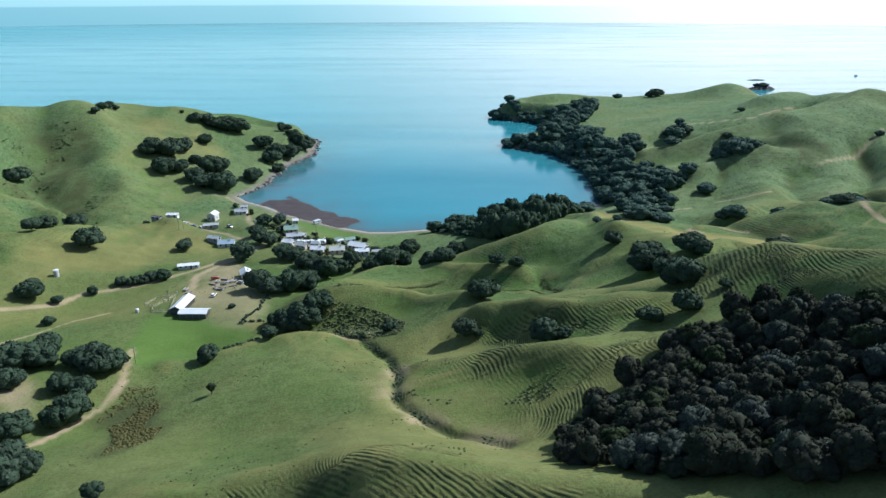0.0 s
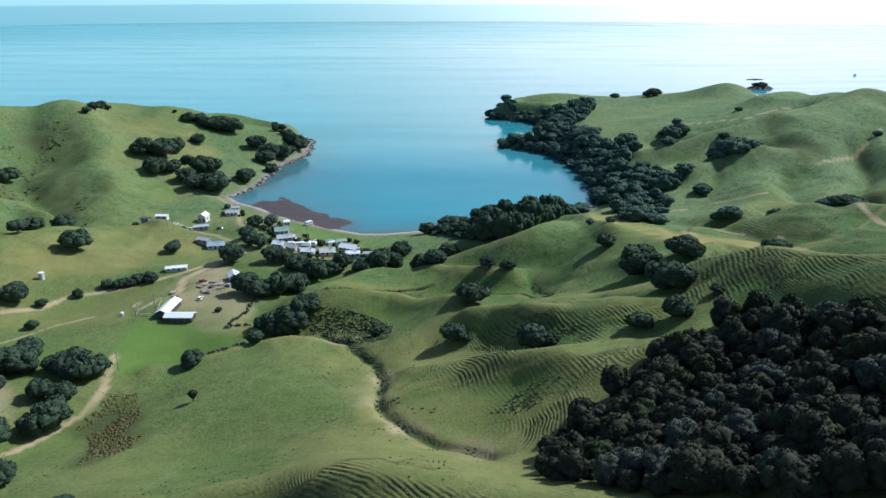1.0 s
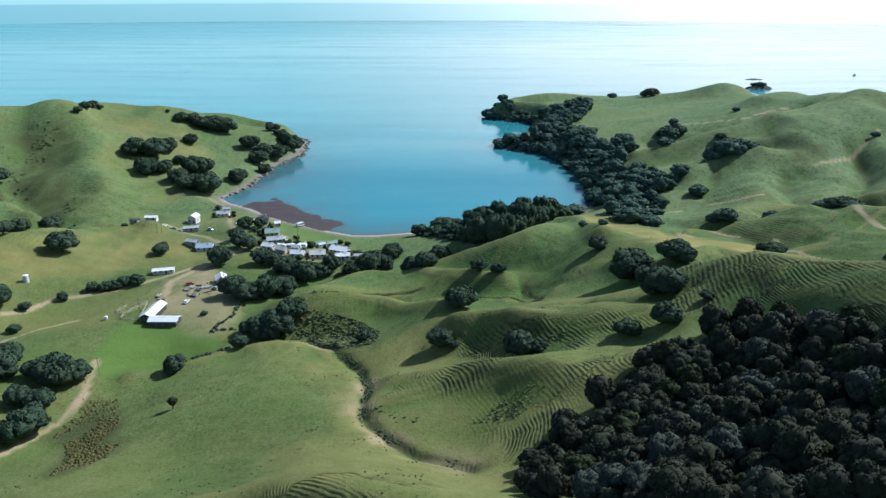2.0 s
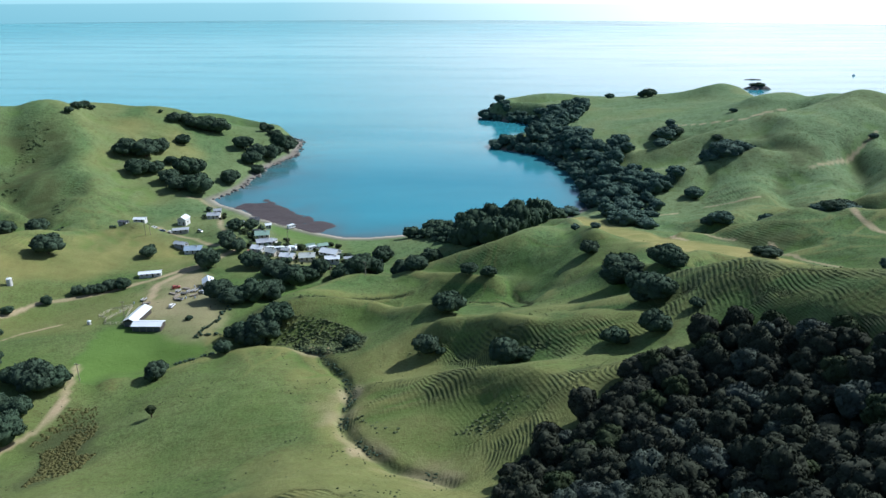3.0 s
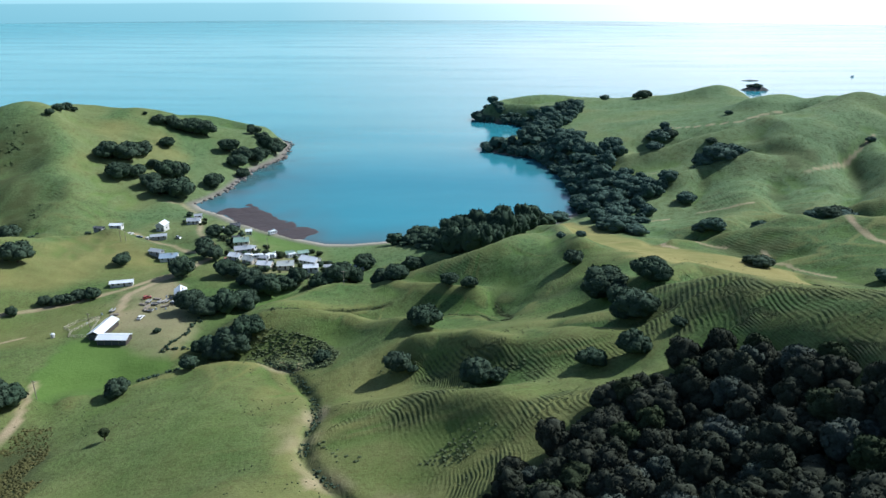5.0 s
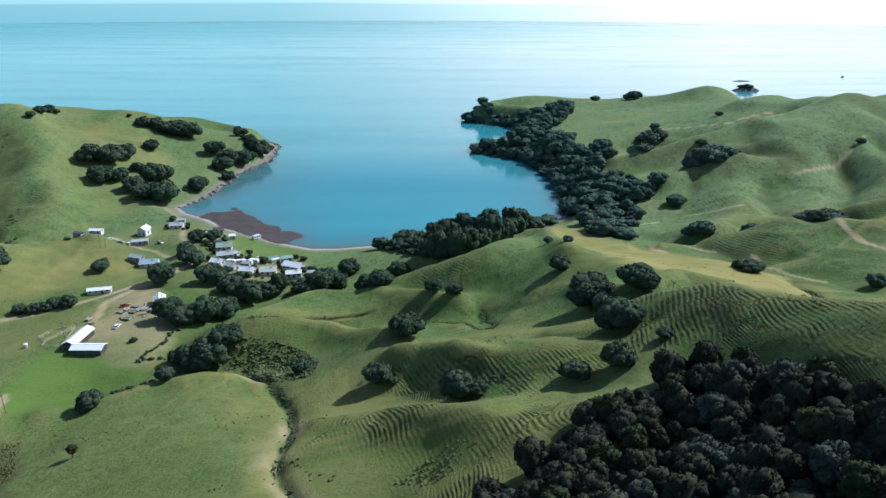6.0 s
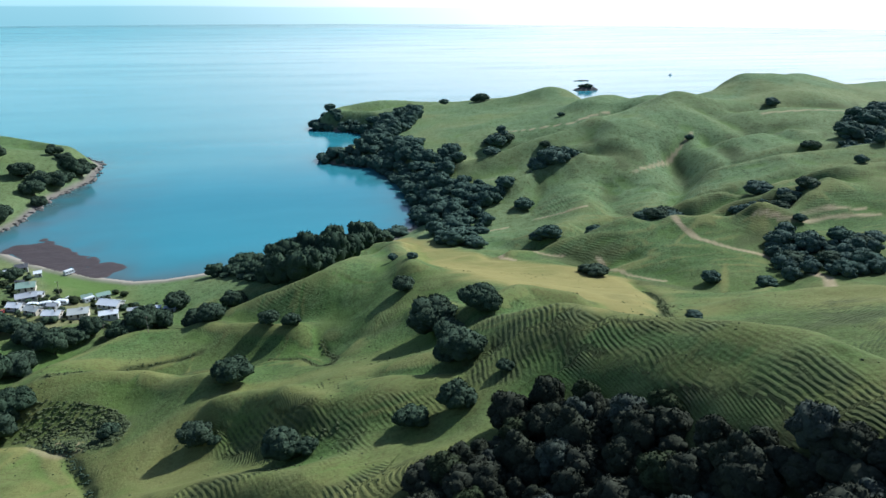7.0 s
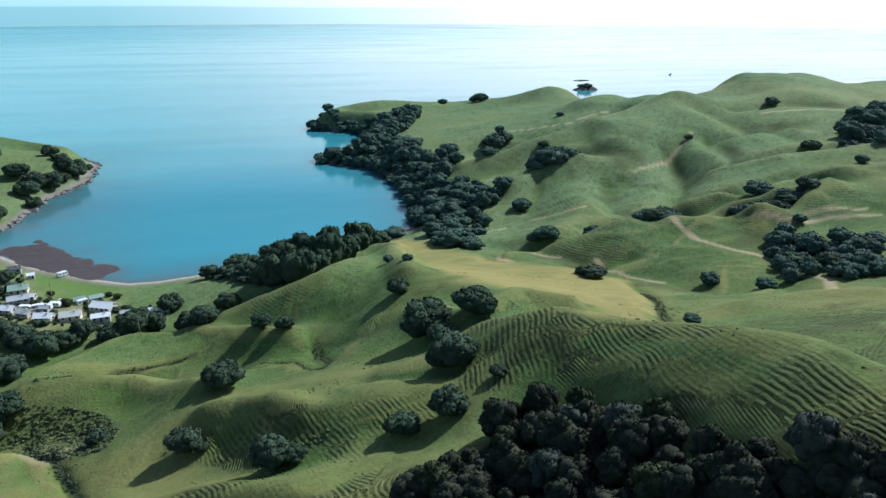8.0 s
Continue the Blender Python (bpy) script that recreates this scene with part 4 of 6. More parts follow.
def crown_shape(rng, lobes, leaves, high, low, spread=0.42, leaf=0.034, core=3, lump=2):
    """A crown one metre wide: a lobed dome of foliage, billows on it, and small sprays of leaves over all of them."""
    half = (high - low) * 0.5
    cen, size = [np.array([0, 0, low + half * 0.95])], [np.array([spread * 0.86, spread * 0.82, half * 0.90])]
    for k in range(lobes):
        up = 1 - 1.5 * (k + 0.5) / lobes
        a, r = 2.4 * k + rng.uniform(-0.4, 0.4), math.sqrt(max(0.0, 1 - up * up))
        s, q = rng.uniform(0.12, 0.21) * spread / 0.42, rng.uniform(0.66, 0.86)
        cen.append(np.array([spread * r * q * math.cos(a), spread * 0.95 * r * q * math.sin(a), low + half * (1.0 + 0.80 * up * q)]))
        size.append(np.array([s, s, s * rng.uniform(0.70, 0.95)]))
    pts, tris, n = [], [], 0
    for i, (c, s) in enumerate(zip(cen, size)):
        bv, bf = BALLS[core if i == 0 else lump]
        k = rng.uniform(0, 60, 4)
        q = 1 + 0.13 * np.sin(bv[:, 0] * 4.1 + k[0]) * np.sin(bv[:, 1] * 3.7 + k[1]) + 0.09 * np.sin(bv[:, 2] * 6.3 + bv[:, 0] * 3 + k[2]) + rng.uniform(-0.09, 0.09, len(bv))
        pts.append(c + bv * q[:, None] * s)
        tris.append(bf + n)
        n += len(bv)
    cen, size = np.array(cen), np.array(size)
    weight = size[:, 0] ** 2
    weight[0] *= 0.5
    pick = rng.choice(len(cen), leaves, p=weight / weight.sum())
    d = rng.normal(size=(leaves, 3))
    d /= np.linalg.norm(d, axis=1)[:, None]
    d[:, 2] = np.where(d[:, 2] < -0.3, -d[:, 2], d[:, 2])
    p = cen[pick] + d * size[pick] * rng.uniform(0.92, 1.13, leaves)[:, None]
    a = np.cross(d, rng.normal(size=(leaves, 3)))
    a /= np.linalg.norm(a, axis=1)[:, None]
    b = np.cross(d, a) * rng.uniform(-1, 1, (leaves, 1)) + d * rng.uniform(0.3, 1.0, (leaves, 1))
    s = leaf * rng.uniform(0.6, 1.8, leaves)[:, None]
    pts.append(np.stack([p - a * s * 0.7 - b * s * 0.4, p + a * s * 0.7 - b * s * 0.4, p + b * s * 0.8], 1).reshape(-1, 3))
    tris.append(np.arange(leaves * 3).reshape(-1, 3) + n)
    return np.vstack(pts), np.vstack(tris), n


def triangles_object(name, pts, tris, mat, parent=None):
    me = bpy.data.meshes.new(name)
    me.vertices.add(len(pts))
    me.vertices.foreach_set("co", np.asarray(pts, np.float32).ravel())
    me.loops.add(tris.size)
    me.loops.foreach_set("vertex_index", tris.ravel().astype(np.int32))
    me.polygons.add(len(tris))
    me.polygons.foreach_set("loop_start", np.arange(0, tris.size, 3, dtype=np.int32))
    me.polygons.foreach_set("use_smooth", np.ones(len(tris), bool))
    me.materials.append(mat)
    me.update(calc_edges=True)
    ob = new(name, me)
    if parent is not None:
        ob.parent = parent
    return ob


def tree(seed, leaves_mat, lobes=16, leaves=1900, high=0.80, low=0.14, spread=0.40, trunk=0.030, name="tree"):
    """A tree one metre wide, standing on its root at the origin."""
    rng = np.random.default_rng(seed)
    root = new(name)
    mid = (low + high) / 2
    limbs = [tube([(0, 0, -0.08), (0.01, 0, low * 0.7), (0.0, 0.01, mid)], [trunk * 1.4, trunk, trunk * 0.5])]
    for k in range(5):
        a = 2 * math.pi * k / 5 + rng.uniform(-0.4, 0.4)
        e = rng.uniform(0.2, 0.32)
        limbs.append(tube([(0, 0, low * 0.6), (e * 0.5 * math.cos(a), e * 0.5 * math.sin(a), low + 0.08), (e * math.cos(a), e * math.sin(a), mid)], [trunk * 0.7, trunk * 0.5, trunk * 0.2], 5))
    part("trunk", *joined(limbs), BARK, root, "grey-brown forked trunk")
    pts, tris, _ = crown_shape(rng, lobes, leaves, high, low, spread)
    triangles_object("crown", pts, tris, leaves_mat, root)
    return root


def ground_at(x, y):
    return float(broad_height(np.array([x]), np.array([y]))[0])


FARM_TREES = [
    (-196, 355, 16.7), (-149, 368, 10.3), (-112, 353, 12.9), (-195, 296, 13), (-176, 275, 5.8), (-173, 309, 5.6), (-183, 296, 5.5), (-164, 320, 6.9),
    (-158, 321, 6.9), (-154, 323, 6.3), (-151, 326, 7.5), (-145, 327, 8.1), (-98, 287, 3.2), (-93, 240, 9), (-162, 228, 15.2), (-155, 232, 14.1),
    (-156, 241, 10.4), (-156, 215, 10.2), (-140, 233, 10.9), (-132, 230, 16), (-126, 232, 11.1), (-130, 215, 10.2), (-138, 215, 9.4), (-127, 202, 14.4),
    (-130, 197, 10.2), (-139, 189, 12.4), (-121, 157, 16.1), (-115, 158, 9.5), (-84, 136, 5.4), (-134, 178, 7.6),
]
CREEK_TREES = [
    (-92, 309, 13.1), (-84, 305, 13.4), (-76, 309, 14.1), (-69, 315, 13.7), (-62, 331, 13), (-56, 339, 11.4), (-51, 344, 11.6), (-61, 271, 15),
    (-56, 275, 12.1), (-70, 270, 10.1), (-74, 270, 7.6), (-73, 256, 6.8), (-65, 267, 11.4), (-118, 424, 9.8), (-109, 425, 9), (-110, 383, 11.7),
    (-103, 379, 10.2), (-117, 402, 10.8), (-90, 354, 11.5), (-84, 352, 10.7), (-74, 343, 12.3), (-68, 335, 12), (-39, 343, 12.1), (-31, 347, 14),
    (-24, 351, 11.7), (-22, 377, 11.8), (-8, 346, 10.9), (-1, 340, 11.9), (-12, 347, 6.7), (5, 369, 11.6), (24, 312, 8.8), (33, 306, 7.3),
]
SPUR_TREES = [
    (15, 259, 13.5), (7, 230, 10.1), (12, 228, 4.2), (32, 202, 10.5), (38, 199, 5.5), (76, 300, 9.6), (79, 254, 18.5), (81, 239, 10.8),
    (92, 245, 14.0), (78, 212, 13.0), (75, 214, 7.2), (72, 190, 9.4), (62, 191, 7.9), (85, 195, 4.4), (-23, 256, 7),
]
HEAD_TREES = [
    (-294, 577, 7.4), (-300, 601, 9.5), (-301, 617, 9.8), (-296, 618, 6.8), (-250, 650, 4.5), (-236, 644, 13.7), (-227, 650, 13.8), (-210, 651, 22.4),
    (-199, 653, 19.5), (-219, 647, 16.6), (-216, 608, 13.8), (-241, 556, 17.5), (-229, 561, 24.3), (-225, 580, 17.9), (-223, 530, 20.0), (-244, 553, 15.7),
    (-214, 538, 15.0), (-199, 526, 15.5), (-195, 551, 18.6), (-189, 555, 19.4), (-173, 515, 22.1), (-188, 514, 15.9), (-185, 525, 14.5), (-210, 561, 10.3),
    (-159, 547, 16.5), (-171, 629, 18.7), (-157, 621, 18.5), (-148, 632, 18.7), (-139, 664, 17.5), (-146, 661, 17.5), (-157, 605, 17.1), (-148, 587, 12.3),
    (-165, 682, 8.0), (-156, 672, 6.9), (-149, 672, 8.9), (-143, 684, 10.1), (-139, 697, 8.2), (-306, 475, 17.1), (-219, 387, 13.1), (-224, 366, 11.3),
    (-226, 355, 10.5),
]
RIGHT_HILL_TREES = [
    (208, 634, 18.9), (220, 638, 12.3), (187, 573, 14.1), (224, 555, 9), (206, 516, 18.5), (217, 516, 23.3), (230, 522, 22.8), (280, 669, 7.8),
    (218, 909, 13.9), (254, 864, 17.9), (247, 864, 11.9), (328, 527, 7.2), (198, 393, 13.4), (170, 395, 14.6), (231, 398, 17.8), (234, 386, 17.5),
    (165, 398, 9.5), (180, 468, 12.7),
]
EAST_TREES = [
    (291, 389, 15.9), (206, 297, 8.6), (168, 326, 11.4), (165, 332, 7.9), (224, 379, 13.8), (234, 379, 12.7), (241, 380, 9.6), (265, 360, 12.7),
    (276, 363, 14.2), (289, 367, 14.7), (281, 341, 6.9), (260, 324, 16.4), (246, 300, 13.6), (261, 309, 14.2), (254, 288, 11.8), (250, 274, 11.3),
    (261, 276, 13.2), (275, 307, 11.6), (277, 296, 10.2), (417, 472, 20.3), (453, 493, 24.7), (479, 514, 20.8), (455, 508, 20.2), (359, 394, 9.2),
    (435, 582, 12.9), (380, 461, 12.2), (154, 227, 5.4), (308, 372, 13.8), (296, 369, 12.1), (221, 282, 9), (78, 345, 5), (84, 327, 5.2),
]
TIP_TREES = [(-146, 660, 11), (-152, 672, 12), (-160, 684, 9), (-143, 646, 10), (-172, 706, 7)]



class Stock:
    """Seedlings of one kind: each is planted itself first, and copied after that."""

    def __init__(self, made):
        self.made, self.used = made, set()

    def plant(self, places, label, group, tall=1.0, seed=1, sink=0.15, category="tree"):
        rng = random.Random(seed)
        xs, ys = np.array([p[0] for p in places], float), np.array([p[1] for p in places], float)
        zs = broad_height(xs, ys)
        for x, y, z, (_, _, w) in zip(xs, ys, zs, places):
            src = rng.choice(self.made)
            m = Matrix.Translation((x, y, z - sink)) @ Matrix.Rotation(rng.uniform(0, 6.28), 4, "Z") @ Matrix.Diagonal((w, w * rng.uniform(0.85, 1.1), w * rng.uniform(0.88, 1.12) * tall, 1))
            ob = copy_thing(src, m) if src in self.used else src
            self.used.add(src)
            ob.matrix_basis = m
            tagged(ob, label, category, group)

    def clear(self):
        for src in self.made:
            if src not in self.used:
                for o in (*src.children_recursive, src):
                    bpy.data.objects.remove(o)


OPEN = Stock([tree(10 + k, LEAVES, 15 + k, 2000, 0.66 + 0.06 * (k % 3), 0.07, 0.44) for k in range(5)] + [tree(30 + k, LEAVES, 14 + k, 2000, 0.60, 0.0, 0.45) for k in range(4)])
OPEN.plant(FARM_TREES, "dark evergreen tree beside the farm paddocks", "farm trees", seed=2)
OPEN.plant(CREEK_TREES, "dark evergreen tree along the creek by the village", "creek trees", seed=3)
OPEN.plant(SPUR_TREES, "broad dark evergreen tree standing on the open spur", "spur trees", 0.88, seed=4)
OPEN.plant(HEAD_TREES + TIP_TREES, "dark coastal tree on the grassy headland", "headland trees", 0.95, seed=5)
FAR = Stock([tree(40 + k, LEAVES_HAZE if k else LEAVES, 14, 1500, 0.72, 0.02, 0.45) for k in range(3)])
FAR.plant(RIGHT_HILL_TREES, "dark tree in a fold of the far grassy hills", "hill trees", 0.75, seed=6)
FAR.plant(EAST_TREES, "dark bushy tree in the gully scrub", "gully trees", 0.75, seed=7)
OPEN.clear()
SLIM = Stock([tree(170, LEAVES_GREEN, 12, 1400, 1.25, 0.42, 0.36, 0.045)])
SLIM.plant([(-79, 203, 4.0)], "small slim tree alone on the open paddock", "paddock tree", seed=9)


# ---- woods ----
def scatter(poly, spacing, seed):
    """Places in an outline, no two nearer than about the spacing."""
    rng = np.random.default_rng(seed)
    xs, ys = [p[0] for p in poly], [p[1] for p in poly]
    n = int(10 * (max(xs) - min(xs)) * (max(ys) - min(ys)) / spacing ** 2)
    px, py = rng.uniform(min(xs), max(xs), n), rng.uniform(min(ys), max(ys), n)
    ok = inside(px, py, poly)
    out = np.zeros((0, 2))
    for x, y in zip(px[ok], py[ok]):
        if not len(out) or ((out - (x, y)) ** 2).sum(1).min() > spacing ** 2:
            out = np.vstack([out, (x, y)])
    return out


wood_rng = random.Random(77)
forest_places = [(x, y, wood_rng.choice((4.6, 5.6, 6.6, 7.8, 9.0))) for x, y in scatter(FOREST, 3.8, 5) if line_distance(x, y, FOREST[1:16]) > 1.2]
DENSE = Stock([tree(110 + k, LEAVES_FOREST, 12 + k, 1500, 0.80 + 0.05 * (k % 3), 0.04, 0.44, name="forest_tree") for k in range(6)]
              + [tree(130, LEAVES_GREY, 14, 1500, 0.85, 0.05, name="forest_tree"), tree(131, LEAVES_GREEN, 14, 1500, 0.85, 0.05, name="forest_tree")])
DENSE.plant(forest_places, "dark rounded evergreen crown in the dense hillside forest", "forest trees", 1.15, seed=8, sink=0.5)


def joined_woods(name, places, label, seed, tall=0.8, mat=None, lobes=9, leaves=420, level=2):
    """Trees past counting, as one mesh of crowns and stems."""
    rng = np.random.default_rng(seed)
    shapes = [crown_shape(np.random.default_rng(200 + k), lobes, leaves, 0.85, -0.05, 0.46, 0.042, 2, level) for k in range(6)]
    xs, ys = np.array([p[0] for p in places]), np.array([p[1] for p in places])
    zs = broad_height(xs, ys) - 0.6
    pts, tris, n = [], [], 0
    for x, y, z in zip(xs, ys, zs):
        p, f, _ = shapes[rng.integers(0, 6)]
        a, w = rng.uniform(0, 6.28), rng.uniform(*WOOD_SIZE)
        c, s = math.cos(a) * w, math.sin(a) * w
        pts.append(np.stack([p[:, 0] * c - p[:, 1] * s + x, p[:, 0] * s + p[:, 1] * c + y, p[:, 2] * w * tall * rng.uniform(0.7, 1.3) * (1 + 0.3 * float(ripple(x, y, 22, 93))) * (1 if y > 500 or x > 90 else float(0.6 + 0.5 * smooth(0, 50, x))) + z], -1))
        tris.append(f + n)
        n += len(p)
    return tagged(triangles_object(name, np.vstack(pts), np.vstack(tris), mat or LEAVES), label, "woods", kind="stuff")


def on_land(poly, spacing, seed, margin=1.0):
    p = scatter(poly, spacing, seed)
    return p[shore_distance(p[:, 0], p[:, 1]) > margin]


WOOD_SIZE = (4.5, 7.5)
joined_woods("understorey", [p for p in on_land(FOREST, 3.4, 16) if line_distance(p[0], p[1], FOREST + FOREST[:1]) > 2.2], "dark undergrowth and young trees filling the forest", 13, 0.75, LEAVES_FOREST, 7, 120, 1)
WOOD_SIZE = (4.5, 10.0)
joined_woods("gully_woods", np.vstack([on_land(w, 5.4, 17 + k) for k, w in enumerate(EAST_WOODS)]), "dark woods filling the gullies of the eastern hills", 14, 0.8, LEAVES_HAZE)
WOOD_SIZE = (6.0, 15.0)
joined_woods("grove", on_land(WOODS_POINT, 5.0, 6, 4.0), "dense dark evergreen grove on the point above the beach", 11, 1.15)
WOOD_SIZE = (6.5, 16.0)
edge = np.random.default_rng(91)
waterside = []
for (ax, ay), (bx, by) in zip(SHORE[26:44], SHORE[27:45]):
    for k in range(int(math.hypot(bx - ax, by - ay) / 4.0)):
        q = edge.uniform()
        waterside.append((ax + (bx - ax) * q + edge.normal() * 2.5, ay + (by - ay) * q + edge.normal() * 2.5))
waterside = np.array(waterside)
waterside = waterside[shore_distance(waterside[:, 0], waterside[:, 1]) > 0.3]
joined_woods("coastal_woods", np.vstack([waterside] + [on_land(w, 7.0, 7 + k, -0.5) for k, w in enumerate((WOODS_HEAD, WOODS_SPIT, WOODS_COAST))]), "dark evergreen woods down the steep coast to the water", 12, 0.8, LEAVES_HAZE)


# ---- the farm and the village ----
BUILDINGS_A = [  # kind, near corner, width and turn, deep, wall height, roof rise, style
    ("shed", (-118.6, 277.1), (12.0, 0), 6.6, 2.8, 1, "open_shed"),
    ("barn", (-123.8, 281.0), (5.2, -3), 18, 3.0, 1.5, "barn"),
    ("long_shed", (-141.9, 338.2), (10.3, 15), 4.6, 2.4, 0.7, "white_low"),
    ("house", (-133.6, 378.0), (9.8, 11), 8, 2.6, 1.7, "blue_house"),
    ("garage", (-142.2, 385.2), (7.0, -17), 5, 2.4, 1, "grey_house"),
    ("house", (-160.2, 438.3), (5.9, -7), 8, 4.6, 1.8, "white_tall"),
    ("garage", (-158.0, 424.1), (9.0, 18), 6, 2.4, 0.8, "grey_house"),
    ("hut", (-177.7, 415.6), (7.5, 2), 5, 2.2, 0.7, "white_low"),
    ("house", (-104.2, 323.6), (5.5, 21), 8, 2.8, 1.8, "white_white"),
]
BUILDINGS_B = [
    ("house", (-100.8, 404.3), (9.0, 12), 9, 2.8, 1.8, "green_house"),
    ("house", (-95.7, 389.3), (9.6, 18), 7, 2.7, 1.5, "grey_house"),
    ("house", (-96.8, 379.9), (7.4, -18), 6, 2.6, 1.4, "white_white"),
    ("house", (-87.6, 374.8), (7.6, -28), 6, 2.6, 1.5, "grey_pale"),
    ("house", (-77.4, 366.2), (8.4, -10), 6, 2.6, 1.5, "cream_house"),
    ("house", (-66.1, 364.5), (9.0, 8), 8, 2.6, 1.7, "grey_pale"),
    ("hall", (-58.2, 380.2), (11.5, -24), 8, 2.8, 1.8, "white_white"),
    ("house", (-50.2, 355.2), (8.0, 10), 5, 2.8, 1.2, "white_white"),
    ("shed", (-42.8, 371.7), (7.2, 8), 4, 2.2, 0.7, "grey_house"),
    ("hut", (-34.2, 375.2), (5.2, -8), 4, 2.2, 0.7, "white_low"),
    ("hut", (-27.2, 372.6), (5.6, -8), 4, 2.2, 0.6, "grey_house"),
    ("hut", (-67.4, 390.7), (5.0, 20), 4, 2.0, 1.2, "green_house"),
    ("hut", (-61.1, 393.4), (6.3, 26), 5, 2.2, 1.0, "green_white"),
    ("house", (-114.2, 441.5), (6.4, 16), 6, 2.6, 1.4, "dark_house"),
    ("hut", (-119.5, 432.0), (4.0, 1), 4, 2.4, 1.0, "white_low"),
    ("house", (-146.6, 454.1), (8.7, 8), 7, 2.7, 1.5, "white_grey"),
    ("hut", (-146.5, 467.6), (5.2, 12), 4, 2.3, 0.9, "grey_house"),
    ("hut", (-101.3, 430.8), (3.6, 18), 4, 2.3, 0.9, "white_low"),
    ("hut", (-79.6, 379.7), (4.6, -12), 4, 2.2, 0.9, "grey_house"),
    ("hut", (-104.6, 414.2), (4.2, 10), 4, 2.2, 0.9, "dark_house"),
    ("hut", (-90.6, 397.4), (4.2, -14), 3.5, 2.2, 0.9, "white_low"),
    ("hut", (-186.9, 414.7), (6.1, -12), 4, 2.0, 0.6, "dark_house"),
]
CARS = [(-111.1, 301.4), (-117.8, 324.1), (-103.0, 317.8), (-166.6, 417.3), (-163.1, 420.1), (-160.2, 424.5), (-141.6, 425.9), (-126.2, 433.3), (-97.5, 377.3), (-95.8, 382.5)]
CARAVANS = [(-81.2, 384.0), (-77.6, 383.6), (-74.8, 386.7), (-72.0, 390.1), (-86.4, 383.1), (-87.2, 439.0), (-64.1, 390.8)]
YARD_RAILS = [(-134.6, 288.4), (-129.6, 302.7), (-125.3, 283.1), (-133.4, 283.0)]
GORSE_LINES = [[(-89.5, 270.6), (-86.7, 283.0), (-84.1, 301.5)], [(-89.5, 270.6), (-81.4, 272.5), (-71.8, 274.6)], [(-92.6, 248.2), (-83.3, 252.5), (-75.9, 260.3)]]
POLES = [(-163.8, 399.1), (-161.3, 400.0), (-128.5, 291.4), (-80.5, 400.8), (-45.5, 342.5), (-27.1, 337.9), (-121.0, 237.7)]
TANKS = [(-194.0, 317.1), (-140.0, 283.4), (-75.0, 371.2)]



def box(lo, hi):
    (a, b, c), (d, e, f) = lo, hi
    v = [(a, b, c), (d, b, c), (d, e, c), (a, e, c), (a, b, f), (d, b, f), (d, e, f), (a, e, f)]
    return v, [(0, 3, 2, 1), (4, 5, 6, 7), (0, 1, 5, 4), (1, 2, 6, 5), (2, 3, 7, 6), (3, 0, 4, 7)]


def gable_walls(w, d, h, rise, along):
    """Four walls with their gable ends; the ridge runs along x or y."""
    v = [(0, 0, -1.2), (w, 0, -1.2), (w, d, -1.2), (0, d, -1.2), (0, 0, h), (w, 0, h), (w, d, h), (0, d, h)]
    f = [(0, 1, 5, 4), (1, 2, 6, 5), (2, 3, 7, 6), (3, 0, 4, 7)]
    if along == "x":
        v += [(0, d / 2, h + rise), (w, d / 2, h + rise)]
        f += [(7, 4, 8), (5, 6, 9)]
    else:
        v += [(w / 2, 0, h + rise), (w / 2, d, h + rise)]
        f += [(4, 5, 8), (6, 7, 9)]
    return v, f


def roof_slab(w, d, h, rise, along, out=0.45, thick=0.14):
    """Two roof planes with an overhang and a thickness."""
    if along == "y":
        v, f = roof_slab(d, w, h, rise, "x", out, thick)
        return [(y, x, z) for x, y, z in v], [q[::-1] for q in f]
    drop = rise * out / (d / 2)
    line = [(-out, h - drop), (d / 2, h + rise), (d + out, h - drop)]
    v = []
    for x in (-out, w + out):
        v += [(x, y, z + 0.02) for y, z in line] + [(x, y, z + thick) for y, z in line]
    f = [(0, 1, 7, 6), (1, 2, 8, 7), (3, 9, 10, 4), (4, 10, 11, 5), (0, 6, 9, 3), (2, 5, 11, 8), (0, 3, 4, 1), (1, 4, 5, 2), (6, 7, 10, 9), (7, 8, 11, 10)]
    return v, f


STYLES = {
    "open_shed": (DARK_BOARD, WHITE_IRON, "x", "farm shed with a white iron roof and dark open front"),
    "barn": (DARK_BOARD, WHITE_IRON, "y", "long farm barn with a white iron roof and a dark doorway"),
    "white_low": (WHITE_BOARD, WHITE_IRON, "x", "low white outbuilding with an iron roof"),
    "blue_house": (WHITE_BOARD, BLUE_IRON, "x", "white weatherboard house with a blue-grey iron roof"),
    "grey_house": (GREY_BOARD, GREY_IRON, "x", "grey weatherboard building with a grey iron roof"),
    "white_tall": (WHITE_BOARD, WHITE_IRON, "y", "tall white two-storey house with a pale iron roof"),
    "white_grey": (WHITE_BOARD, GREY_IRON, "x", "white weatherboard house with a grey iron roof"),
    "white_white": (WHITE_BOARD, WHITE_IRON, "x", "white house with a bright pale iron roof"),
    "dark_house": (GREY_BOARD, DARK_IRON, "x", "grey house with a dark iron roof among trees"),
    "green_house": (CREAM_BOARD, GREEN_IRON, "x", "cream building with a dull green iron roof"),
    "green_white": (WHITE_BOARD, GREEN_IRON, "x", "white house with a grey-green iron roof"),
    "grey_pale": (CREAM_BOARD, PALE_IRON, "x", "cream house with a weathered pale grey iron roof"),
    "cream_house": (CREAM_BOARD, WHITE_IRON, "x", "cream weatherboard house with a pale iron roof"),
}


